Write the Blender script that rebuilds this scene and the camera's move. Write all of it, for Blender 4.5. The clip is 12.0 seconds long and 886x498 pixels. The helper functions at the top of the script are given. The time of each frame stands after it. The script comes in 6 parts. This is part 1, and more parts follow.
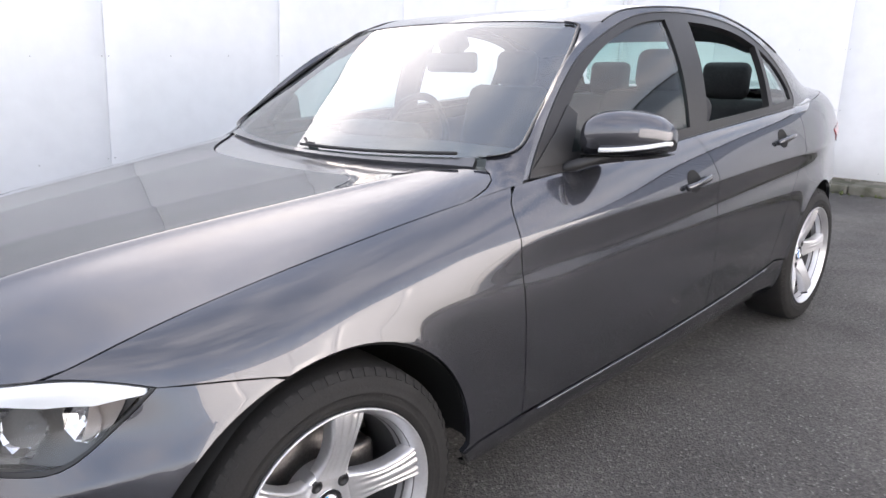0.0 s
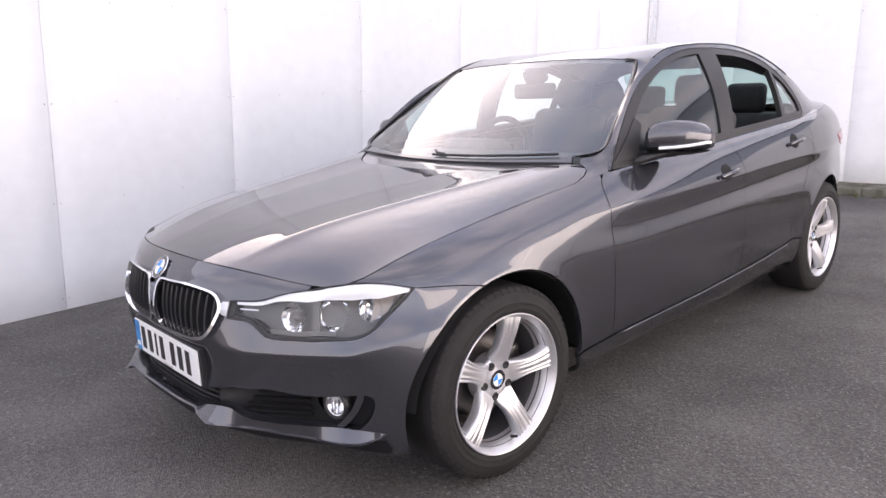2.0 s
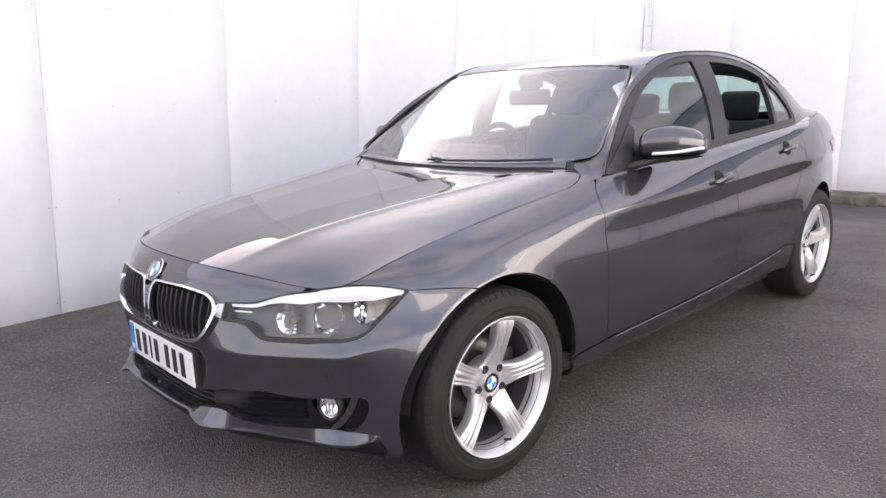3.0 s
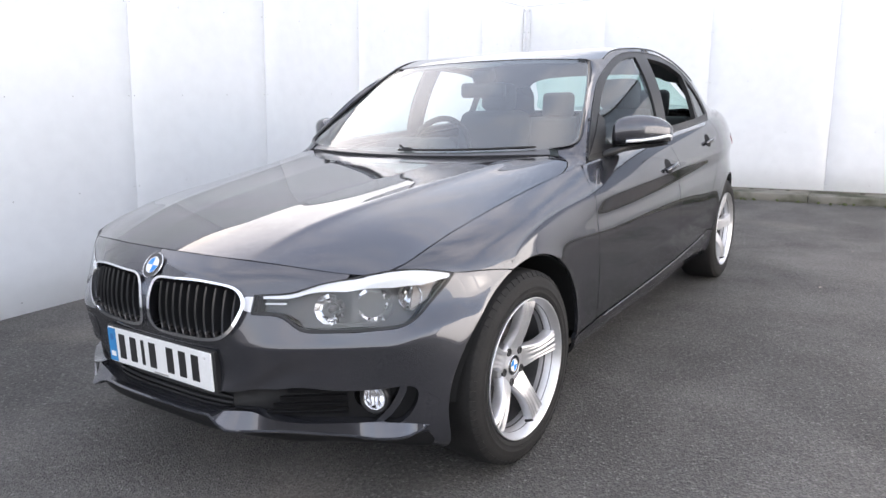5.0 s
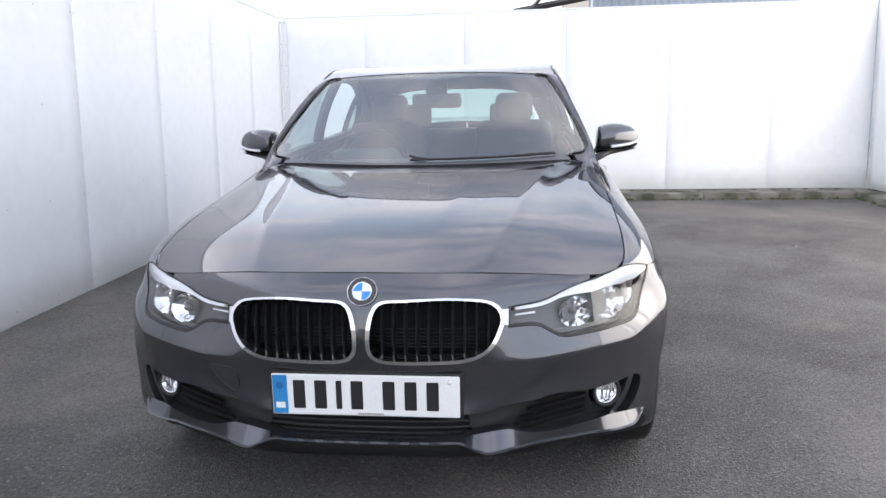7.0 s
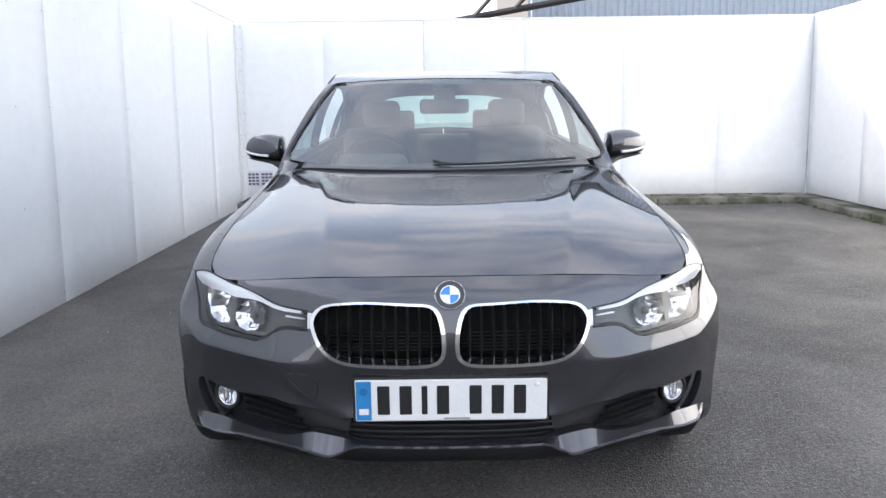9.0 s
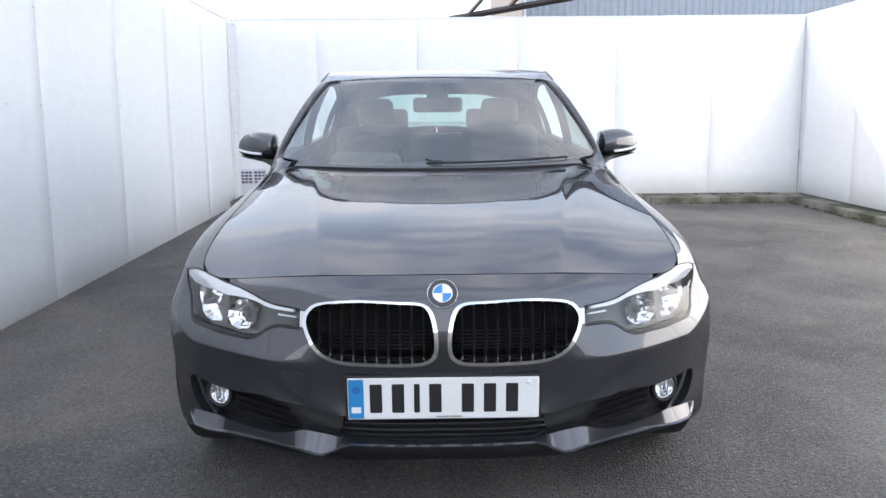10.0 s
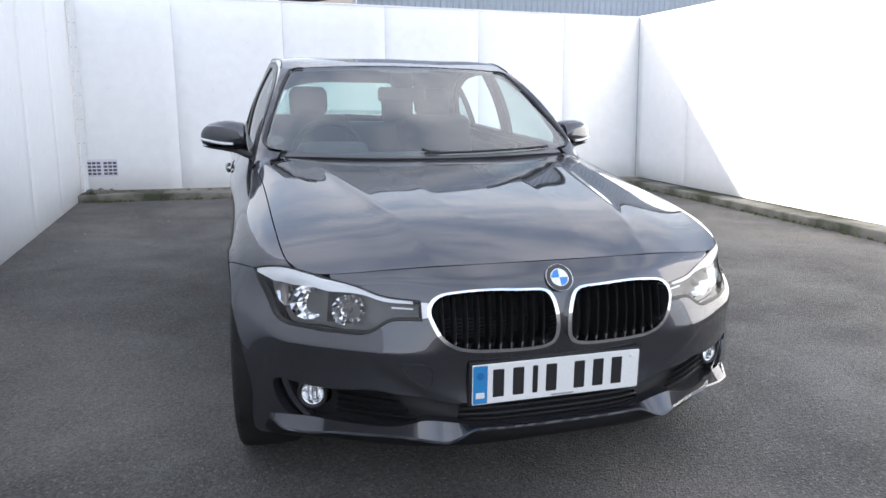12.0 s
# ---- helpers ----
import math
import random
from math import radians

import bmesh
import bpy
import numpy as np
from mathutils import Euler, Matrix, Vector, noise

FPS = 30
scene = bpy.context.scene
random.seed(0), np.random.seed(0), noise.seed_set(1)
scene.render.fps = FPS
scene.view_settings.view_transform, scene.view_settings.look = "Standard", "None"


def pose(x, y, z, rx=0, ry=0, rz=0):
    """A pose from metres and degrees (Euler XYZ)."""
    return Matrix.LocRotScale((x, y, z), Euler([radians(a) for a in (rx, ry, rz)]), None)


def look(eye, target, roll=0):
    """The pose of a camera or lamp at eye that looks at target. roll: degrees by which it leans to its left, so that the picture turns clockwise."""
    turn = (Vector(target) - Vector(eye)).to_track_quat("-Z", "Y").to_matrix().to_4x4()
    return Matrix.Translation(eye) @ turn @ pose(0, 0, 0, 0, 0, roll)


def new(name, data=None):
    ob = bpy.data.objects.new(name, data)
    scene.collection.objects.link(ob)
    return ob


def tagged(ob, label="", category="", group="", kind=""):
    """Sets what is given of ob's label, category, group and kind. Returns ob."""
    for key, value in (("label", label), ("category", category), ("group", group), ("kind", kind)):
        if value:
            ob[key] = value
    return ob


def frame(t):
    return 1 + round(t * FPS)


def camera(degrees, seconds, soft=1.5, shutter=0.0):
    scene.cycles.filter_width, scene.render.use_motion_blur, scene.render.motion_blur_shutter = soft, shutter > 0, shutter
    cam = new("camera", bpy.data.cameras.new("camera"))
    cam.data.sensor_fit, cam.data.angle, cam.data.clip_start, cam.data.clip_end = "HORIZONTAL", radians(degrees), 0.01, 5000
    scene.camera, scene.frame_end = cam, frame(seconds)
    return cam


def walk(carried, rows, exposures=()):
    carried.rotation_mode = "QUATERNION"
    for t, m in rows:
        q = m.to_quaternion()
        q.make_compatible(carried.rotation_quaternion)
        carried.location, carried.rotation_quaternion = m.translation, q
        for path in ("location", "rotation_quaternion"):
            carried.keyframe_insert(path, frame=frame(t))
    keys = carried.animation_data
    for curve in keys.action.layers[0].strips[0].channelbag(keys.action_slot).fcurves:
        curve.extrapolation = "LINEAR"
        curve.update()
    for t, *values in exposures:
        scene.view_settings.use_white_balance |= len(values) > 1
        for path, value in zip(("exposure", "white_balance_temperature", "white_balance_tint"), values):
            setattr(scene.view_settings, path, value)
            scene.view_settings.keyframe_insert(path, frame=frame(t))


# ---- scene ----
cam = camera(65.0, 12.0)
PATH = [
    (0, (1.942, -0.757, 1.265), (0.577, 0.604, 0.734), -0.2),
    (0.5, (2.125, -1.138, 1.303), (0.706, 0.174, 0.786), -1.1),
    (1, (2.160, -1.423, 1.283), (0.750, -0.098, 0.778), -1.7),
    (1.5, (2.237, -1.555, 1.287), (0.820, -0.227, 0.810), -1.7),
    (2, (2.296, -1.600, 1.279), (0.873, -0.268, 0.829), -2.3),
    (2.5, (2.313, -1.605, 1.270), (0.891, -0.267, 0.838), -2.2),
    (4.5, (2.140, -1.773, 1.247), (0.850, -0.307, 0.816), -0.2),
    (5, (1.877, -1.956, 1.204), (0.782, -0.335, 0.784), -1.4),
    (5.5, (1.517, -2.166, 1.208), (0.682, -0.399, 0.786), -1.4),
    (6, (1.137, -2.337, 1.208), (0.530, -0.479, 0.783), -1.1),
    (6.5, (0.734, -2.443, 1.217), (0.333, -0.530, 0.796), -1.3),
    (7, (0.400, -2.515, 1.215), (0.201, -0.566, 0.815), -1.1),
    (7.5, (0.200, -2.505, 1.221), (0.086, -0.547, 0.828), -0.9),
    (9.5, (-0.024, -2.544, 1.207), (-0.009, -0.580, 0.826), -0.6),
    (10, (-0.015, -2.541, 1.209), (0.004, -0.578, 0.823), -0.5),
    (10.5, (-0.043, -2.546, 1.211), (-0.036, -0.584, 0.820), -0.3),
    (11, (-0.173, -2.545, 1.200), (-0.045, -0.588, 0.807), 1.2),
    (11.5, (-0.458, -2.501, 1.207), (-0.126, -0.573, 0.792), 1.0),
    (12, (-0.844, -2.476, 1.223), (-0.298, -0.599, 0.803), 0.4),
]
TINTS = [(0, 1.94, 6850, 16), (1.0, 1.88, 6950, 19), (2.0, 1.90, 7200, 24), (2.7, 1.90, 7200, 24), (4.3, 1.91, 6950, 16), (6.0, 1.87, 6800, 14), (9.5, 1.84, 6600, 12), (12, 1.65, 6500, 12)]
walk(cam, [(t, look(eye, target, roll)) for t, eye, target, roll in PATH], TINTS)

# ---- world, sun, exposure ----
world = bpy.data.worlds.new("sky")
scene.world = world
world.use_nodes = True
SUN_DIR = Vector((-1.0, 0.34, 0.312)).normalized()
wn, wl = world.node_tree.nodes, world.node_tree.links
sky = wn.new("ShaderNodeTexSky")
sky.sky_type = "NISHITA"
sky.sun_disc = False
sky.sun_elevation = math.asin(SUN_DIR.z)
sky.sun_rotation = math.atan2(SUN_DIR.x, SUN_DIR.y)
sky.dust_density = 1.5
# broken cloud over the clear sky
wcoord = wn.new("ShaderNodeTexCoord")
wmap = wn.new("ShaderNodeMapping")
wmap.inputs["Scale"].default_value = (1.0, 1.0, 2.6)
wnoise = wn.new("ShaderNodeTexNoise")
wnoise.inputs["Scale"].default_value = 3.4
wnoise.inputs["Detail"].default_value = 7
wnoise.inputs["Roughness"].default_value = 0.55
wramp = wn.new("ShaderNodeValToRGB")
wramp.color_ramp.elements[0].position, wramp.color_ramp.elements[1].position = 0.38, 0.66
wramp.color_ramp.elements[0].color = (0.28, 0.28, 0.28, 1)
# clouds are brighter towards the sun
wdot = wn.new("ShaderNodeVectorMath")
wdot.operation = "DOT_PRODUCT"
wdot.inputs[1].default_value = SUN_DIR
wglow = wn.new("ShaderNodeMapRange")
wglow.interpolation_type = "SMOOTHSTEP"
wglow.inputs[1].default_value, wglow.inputs[2].default_value = 0.80, 1.0
wtone = wn.new("ShaderNodeMixRGB")
wtone.inputs[1].default_value, wtone.inputs[2].default_value = (3.75, 3.9, 4.25, 1), (8.6, 8.7, 9.1, 1)
wl.new(wcoord.outputs["Generated"], wdot.inputs[0])
wl.new(wdot.outputs["Value"], wglow.inputs[0])
wl.new(wglow.outputs[0], wtone.inputs[0])
wmix = wn.new("ShaderNodeMixRGB")
wl.new(wtone.outputs[0], wmix.inputs[2])
wl.new(wcoord.outputs["Generated"], wmap.inputs[0])
wl.new(wmap.outputs[0], wnoise.inputs["Vector"])
wl.new(wnoise.outputs[0], wramp.inputs[0])
# pale haze low over the horizon
wheight, whaze, wcover = wn.new("ShaderNodeSeparateXYZ"), wn.new("ShaderNodeMapRange"), wn.new("ShaderNodeMath")
whaze.inputs[1].default_value, whaze.inputs[2].default_value, whaze.inputs[3].default_value, whaze.inputs[4].default_value = 0.08, 0.50, 0.9, 0.0
wcover.operation = "MAXIMUM"
wl.new(wcoord.outputs["Generated"], wheight.inputs[0])
wl.new(wheight.outputs["Z"], whaze.inputs[0])
wl.new(wramp.outputs[0], wcover.inputs[0])
wl.new(whaze.outputs[0], wcover.inputs[1])
wl.new(wcover.outputs[0], wmix.inputs[0])
wl.new(sky.outputs[0], wmix.inputs[1])
wl.new(wmix.outputs[0], wn["Background"].inputs[0])
wn["Background"].inputs[1].default_value = 0.15

sun_lamp = new("sun", bpy.data.lights.new("sun", "SUN"))
sun_lamp.data.energy = 4.2
sun_lamp.data.angle = radians(0.6)
sun_lamp.data.color = (1.0, 0.95, 0.88)
sun_lamp.matrix_basis = look(SUN_DIR * 30, (0, 0, 0))

# ---- materials ----


def material(name, color, rough=0.5, metal=0.0, coat=0.0, noise_scale=0.0, vary=0.0, bump=0.0, fine=0.0, spec=0.5):
    """A Principled material whose colour and roughness vary at two scales, with fine relief."""
    m = bpy.data.materials.new(name)
    m.use_nodes = True
    n, l = m.node_tree.nodes, m.node_tree.links
    b = n["Principled BSDF"]
    b.inputs["Base Color"].default_value = (*color, 1)
    b.inputs["Roughness"].default_value = rough
    b.inputs["Metallic"].default_value = metal
    b.inputs["Coat Weight"].default_value = coat
    b.inputs["Coat Roughness"].default_value = 0.03
    b.inputs["Specular IOR Level"].default_value = spec
    if noise_scale:
        co = n.new("ShaderNodeTexCoord")
        big, small = n.new("ShaderNodeTexNoise"), n.new("ShaderNodeTexNoise")
        big.inputs["Scale"].default_value, big.inputs["Detail"].default_value = noise_scale, 4
        small.inputs["Scale"].default_value, small.inputs["Detail"].default_value = fine or noise_scale * 14, 3
        for t in (big, small):
            l.new(co.outputs["Object"], t.inputs["Vector"])
        add = n.new("ShaderNodeMath")
        add.operation = "ADD"
        l.new(big.outputs[0], add.inputs[0])
        l.new(small.outputs[0], add.inputs[1])
        span = n.new("ShaderNodeMapRange")
        span.inputs[1].default_value, span.inputs[2].default_value = 0.7, 1.3
        span.inputs[3].default_value, span.inputs[4].default_value = 1 - vary, 1 + vary
        l.new(add.outputs[0], span.inputs[0])
        mul = n.new("ShaderNodeVectorMath")
        mul.operation = "SCALE"
        mul.inputs[0].default_value = color
        l.new(span.outputs[0], mul.inputs["Scale"])
        l.new(mul.outputs[0], b.inputs["Base Color"])
        if bump:
            bp = n.new("ShaderNodeBump")
            bp.inputs["Strength"].default_value, bp.inputs["Distance"].default_value = bump, 0.002
            l.new(small.outputs[0], bp.inputs["Height"])
            l.new(bp.outputs[0], b.inputs["Normal"])
    return m


def glass_material(name, tint, rough=0.0, base=0.075):
    """A thin pane: clear tinted transmission under a mirror-like Fresnel gloss."""
    m = bpy.data.materials.new(name)
    m.use_nodes = True
    n, l = m.node_tree.nodes, m.node_tree.links
    n.remove(n["Principled BSDF"])
    clear, gloss, mix, fres = n.new("ShaderNodeBsdfTransparent"), n.new("ShaderNodeBsdfGlossy"), n.new("ShaderNodeMixShader"), n.new("ShaderNodeMapRange")
    edge, power = n.new("ShaderNodeLayerWeight"), n.new("ShaderNodeMath")
    power.operation = "POWER"
    power.inputs[1].default_value = 4.0
    l.new(edge.outputs["Facing"], power.inputs[0])
    l.new(power.outputs[0], fres.inputs[0])
    fres.inputs[3].default_value, fres.inputs[4].default_value = base, 1.0
    clear.inputs[0].default_value = (*tint, 1)
    gloss.inputs["Roughness"].default_value = rough
    l.new(fres.outputs[0], mix.inputs[0])
    l.new(clear.outputs[0], mix.inputs[1])
    l.new(gloss.outputs[0], mix.inputs[2])
    l.new(mix.outputs[0], n["Material Output"].inputs[0])
    return m


def paint_material():
    """Dark grey metallic paint: flake layer under clear coat."""
    m = material("grey_metallic_paint", (0.066, 0.068, 0.079), 0.27, 0.75, 1.0, 3.0, 0.06, 0.0, 900, spec=0.15)
    n, l = m.node_tree.nodes, m.node_tree.links
    b = n["Principled BSDF"]
    b.inputs["Coat IOR"].default_value = 1.70
    b.inputs["Specular Tint"].default_value = (0.16, 0.165, 0.19, 1)
    b.inputs["Coat Roughness"].default_value = 0.015
    co, flake, bp = n.new("ShaderNodeTexCoord"), n.new("ShaderNodeTexVoronoi"), n.new("ShaderNodeBump")
    flake.inputs["Scale"].default_value = 1400
    bp.inputs["Strength"].default_value, bp.inputs["Distance"].default_value = 0.10, 0.0004
    l.new(co.outputs["Object"], flake.inputs["Vector"])
    l.new(flake.outputs["Color"], bp.inputs["Height"])
    l.new(bp.outputs[0], b.inputs["Normal"])
    return m


def asphalt_material():
    m = material("asphalt", (0.05, 0.049, 0.05), 0.85)
    n, l = m.node_tree.nodes, m.node_tree.links
    b = n["Principled BSDF"]
    co = n.new("ShaderNodeTexCoord")
    grain, stones, stains, damp = n.new("ShaderNodeTexNoise"), n.new("ShaderNodeTexVoronoi"), n.new("ShaderNodeTexNoise"), n.new("ShaderNodeTexNoise")
    grain.inputs["Scale"].default_value, grain.inputs["Detail"].default_value = 60, 6
    stones.inputs["Scale"].default_value = 150
    stains.inputs["Scale"].default_value, stains.inputs["Detail"].default_value = 0.9, 6
    stains.inputs["Distortion"].default_value = 0.8
    damp.inputs["Scale"].default_value, damp.inputs["Detail"].default_value = 4.5, 5
    for t in (grain, stones, stains, damp):
        l.new(co.outputs["Object"], t.inputs["Vector"])
    ramp = n.new("ShaderNodeValToRGB")
    ramp.color_ramp.elements[0].position, ramp.color_ramp.elements[1].position = 0.36, 0.80
    ramp.color_ramp.elements[0].color, ramp.color_ramp.elements[1].color = (0.042, 0.0406, 0.0392, 1), (0.172, 0.164, 0.154, 1)
    mixv = n.new("ShaderNodeMath")
    mixv.operation = "MULTIPLY_ADD"
    mixv.inputs[1].default_value = 0.52
    l.new(grain.outputs[0], mixv.inputs[0])
    half = n.new("ShaderNodeMath")
    half.operation = "MULTIPLY"
    half.inputs[1].default_value = 0.62
    l.new(stains.outputs[0], half.inputs[0])
    l.new(half.outputs[0], mixv.inputs[2])
    l.new(mixv.outputs[0], ramp.inputs[0])
    chips = n.new("ShaderNodeMath")
    chips.operation = "GREATER_THAN"
    chips.inputs[1].default_value = 0.88
    l.new(stones.outputs["Color"], chips.inputs[0])
    mix = n.new("ShaderNodeMixRGB")
    mix.inputs[2].default_value = (0.15, 0.145, 0.14, 1)
    l.new(chips.outputs[0], mix.inputs[0])
    l.new(ramp.outputs[0], mix.inputs[1])
    # broad pale patches where the surface is worn
    wear, worn, pale = n.new("ShaderNodeTexNoise"), n.new("ShaderNodeMapRange"), n.new("ShaderNodeMixRGB")
    wear.inputs["Scale"].default_value, wear.inputs["Detail"].default_value, wear.inputs["Distortion"].default_value = 0.55, 7, 0.6
    worn.inputs[1].default_value, worn.inputs[2].default_value, worn.inputs[4].default_value = 0.53, 0.68, 0.45
    pale.inputs[2].default_value = (0.22, 0.195, 0.17, 1)
    l.new(co.outputs["Object"], wear.inputs["Vector"])
    l.new(wear.outputs[0], worn.inputs[0])
    l.new(worn.outputs[0], pale.inputs[0])
    l.new(mix.outputs[0], pale.inputs[1])
    # each stone of the surface has its own tone
    tone, tint = n.new("ShaderNodeMath"), n.new("ShaderNodeMixRGB")
    tone.operation, tint.blend_type = "MULTIPLY_ADD", "MULTIPLY"
    tone.inputs[1].default_value, tone.inputs[2].default_value, tint.inputs[0].default_value = 0.85, 0.56, 1.0
    l.new(stones.outputs["Color"], tone.inputs[0])
    l.new(pale.outputs[0], tint.inputs[1])
    l.new(tone.outputs[0], tint.inputs[2])
    l.new(tint.outputs[0], b.inputs["Base Color"])
    rr = n.new("ShaderNodeMapRange")
    rr.inputs[1].default_value, rr.inputs[2].default_value, rr.inputs[3].default_value, rr.inputs[4].default_value = 0.35, 0.65, 0.74, 0.9
    l.new(damp.outputs[0], rr.inputs[0])
    l.new(rr.outputs[0], b.inputs["Roughness"])
    bp = n.new("ShaderNodeBump")
    bp.inputs["Strength"].default_value, bp.inputs["Distance"].default_value = 1.0, 0.007
    l.new(stones.outputs["Distance"], bp.inputs["Height"])
    l.new(bp.outputs[0], b.inputs["Normal"])
    return m


def kerb_material():
    """Weathered concrete with patches of moss."""
    m = material("weathered_concrete", (0.34, 0.32, 0.28), 0.9)
    n, l = m.node_tree.nodes, m.node_tree.links
    b = n["Principled BSDF"]
    co, a, c = n.new("ShaderNodeTexCoord"), n.new("ShaderNodeTexNoise"), n.new("ShaderNodeTexNoise")
    a.inputs["Scale"].default_value, a.inputs["Detail"].default_value = 3.0, 8
    c.inputs["Scale"].default_value, c.inputs["Detail"].default_value = 45, 4
    for t in (a, c):
        l.new(co.outputs["Object"], t.inputs["Vector"])
    ramp = n.new("ShaderNodeValToRGB")
    e = ramp.color_ramp.elements
    e[0].position, e[0].color = 0.38, (0.05, 0.055, 0.032, 1)
    e[1].position, e[1].color = 0.58, (0.20, 0.19, 0.165, 1)
    l.new(a.outputs[0], ramp.inputs[0])
    l.new(ramp.outputs[0], b.inputs["Base Color"])
    bp = n.new("ShaderNodeBump")
    bp.inputs["Strength"].default_value, bp.inputs["Distance"].default_value = 0.8, 0.008
    l.new(c.outputs[0], bp.inputs["Height"])
    l.new(bp.outputs[0], b.inputs["Normal"])
    return m


PAINT = paint_material()
ASPHALT = asphalt_material()
KERB = kerb_material()
PANEL = material("white_wall_panel", (0.80, 0.81, 0.82), 0.32, 0, 0, 0.6, 0.035, 0.06, 9.0)
PANEL_EDGE = material("grey_joint", (0.04, 0.04, 0.045), 0.8)
STRIP = material("white_metal_strip", (0.76, 0.77, 0.78), 0.35, 0, 0, 2.0, 0.06)
RIVET = material("painted_rivet", (0.52, 0.52, 0.52), 0.45, 0.1, 0, 30, 0.3)
BLACK = material("black_plastic", (0.012, 0.012, 0.013), 0.5, 0, 0, 20, 0.2, 0.1, 300)
GLOSS_BLACK = material("gloss_black_trim", (0.010, 0.010, 0.011), 0.18, 0, 0.4, 15, 0.15)
MATT_BLACK = material("matt_black_liner", (0.007, 0.007, 0.007), 0.9, 0, 0, 20, 0.2)
RUBBER = material("tyre_rubber", (0.0165, 0.0158, 0.0155), 0.70, 0, 0, 14, 0.3, 0.25, 220, spec=0.3)
TRIM_BLACK = material("satin_black_trim", (0.013, 0.0125, 0.0135), 0.40, 0, 0.0, 15, 0.15, spec=0.4)
COWL = material("dusty_grey_cover", (0.05, 0.05, 0.054), 0.3, 0, 1.0, 10, 0.2)
SLAT = material("satin_grille_slat", (0.030, 0.030, 0.032), 0.28, 0.3, 0, 20, 0.15)
SEAL = material("black_seal", (0.010, 0.010, 0.011), 0.35, 0, 0, 15, 0.15)
CHROME = material("chrome", (0.80, 0.81, 0.83), 0.07, 1.0, 0, 8, 0.03)
ALLOY = material("silver_alloy", (0.62, 0.62, 0.635), 0.36, 0.75, 0.5, 9, 0.06)
# darker copy of the alloy: shade behind the spokes is put into its colour
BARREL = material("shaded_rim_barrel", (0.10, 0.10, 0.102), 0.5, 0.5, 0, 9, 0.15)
STEEL = material("brake_steel", (0.16, 0.15, 0.145), 0.45, 0.9, 0, 12, 0.3, 0.1, 150)
CLOTH = material("dark_seat_cloth", (0.04, 0.04, 0.043), 0.85, 0, 0, 12, 0.2, 0.1, 90)
DASH = material("dark_dashboard", (0.07, 0.07, 0.072), 0.75, 0, 0, 12, 0.15)
LINING = material("grey_headlining", (0.16, 0.16, 0.165), 0.9, 0, 0, 10, 0.08, 0.2, 300)
WINDSCREEN = glass_material("windscreen_glass", (0.78, 0.90, 0.87), 0.0, 0.20)
REAR_GLASS = glass_material("rear_window_glass", (0.58, 0.80, 0.74))
SIDE_GLASS = glass_material("side_window_glass", (0.62, 0.76, 0.74))
LENS = glass_material("clear_lens", (0.95, 0.96, 0.97), 0.0, 0.05)

# ---- geometry helpers ----


def mesh_from(name, verts, faces, mat, normals=None, smooth=True):
    me = bpy.data.meshes.new(name)
    me.from_pydata([tuple(map(float, v)) for v in verts], [], [tuple(map(int, f)) for f in faces])
    if mat:
        me.materials.append(mat)
    me.polygons.foreach_set("use_smooth", [smooth] * len(me.polygons))
    if normals is not None:
        me.normals_split_custom_set([tuple(map(float, q)) for q in normals])
    me.update()
    return me


def part(name, data, mat, parent, label=""):
    """Links a bmesh or mesh as one object under a thing."""
    if isinstance(data, bmesh.types.BMesh):
        me = bpy.data.meshes.new(name)
        data.to_mesh(me)
        data.free()
        me.materials.append(mat)
        data = me
    ob = new(name, data)
    ob.parent = parent
    return tagged(ob, label)


def thing(name, label, category, at=(0, 0, 0), turn=0.0, group="", kind=""):
    ob = new(name)
    ob.matrix_basis = pose(*at, 0, 0, turn)
    return tagged(ob, label, category, group, kind)


def box(bm, lo, hi, bevel=0.0, segs=2):
    """Adds a box between two corners, with rounded edges."""
    lo, hi = Vector(lo), Vector(hi)
    made = bmesh.ops.create_cube(bm, size=1.0, matrix=Matrix.Translation((lo + hi) / 2) @ Matrix.Diagonal((*(hi - lo), 1)))
    if bevel:
        edges = list({e for v in made["verts"] for e in v.link_edges})
        bmesh.ops.bevel(bm, geom=edges, offset=bevel, segments=segs, affect="EDGES", profile=0.5)
    return bm


def smooth_bm(bm):
    for f in bm.faces:
        f.smooth = True
    return bm


def lathe(profile, steps, axis="x", closed=False):
    """A mesh turned round the x axis from (x, radius) pairs."""
    verts, faces = [], []
    k = len(profile)
    for i in range(steps):
        a = 2 * math.pi * i / steps
        verts += [(p, r * math.cos(a), r * math.sin(a)) for p, r in profile]
    for i in range(steps):
        j = (i + 1) % steps
        for q in range(k if closed else k - 1):
            r = (q + 1) % k
            faces.append((i * k + q, i * k + r, j * k + r, j * k + q))
    return verts, faces


def spline(pts, n, closed=False):
    """A smooth curve through control points, as n rows."""
    p = np.array(pts, float)
    if closed:
        p = np.vstack([p[-3:], p, p[:3]])
    t = np.concatenate([[0], np.cumsum(np.sqrt(np.linalg.norm(np.diff(p, axis=0), axis=1)) + 1e-9)])
    if closed:
        return natural(t, p, np.linspace(t[3], t[-3], n, endpoint=False))
    return natural(t, p, np.linspace(0, t[-1], n))


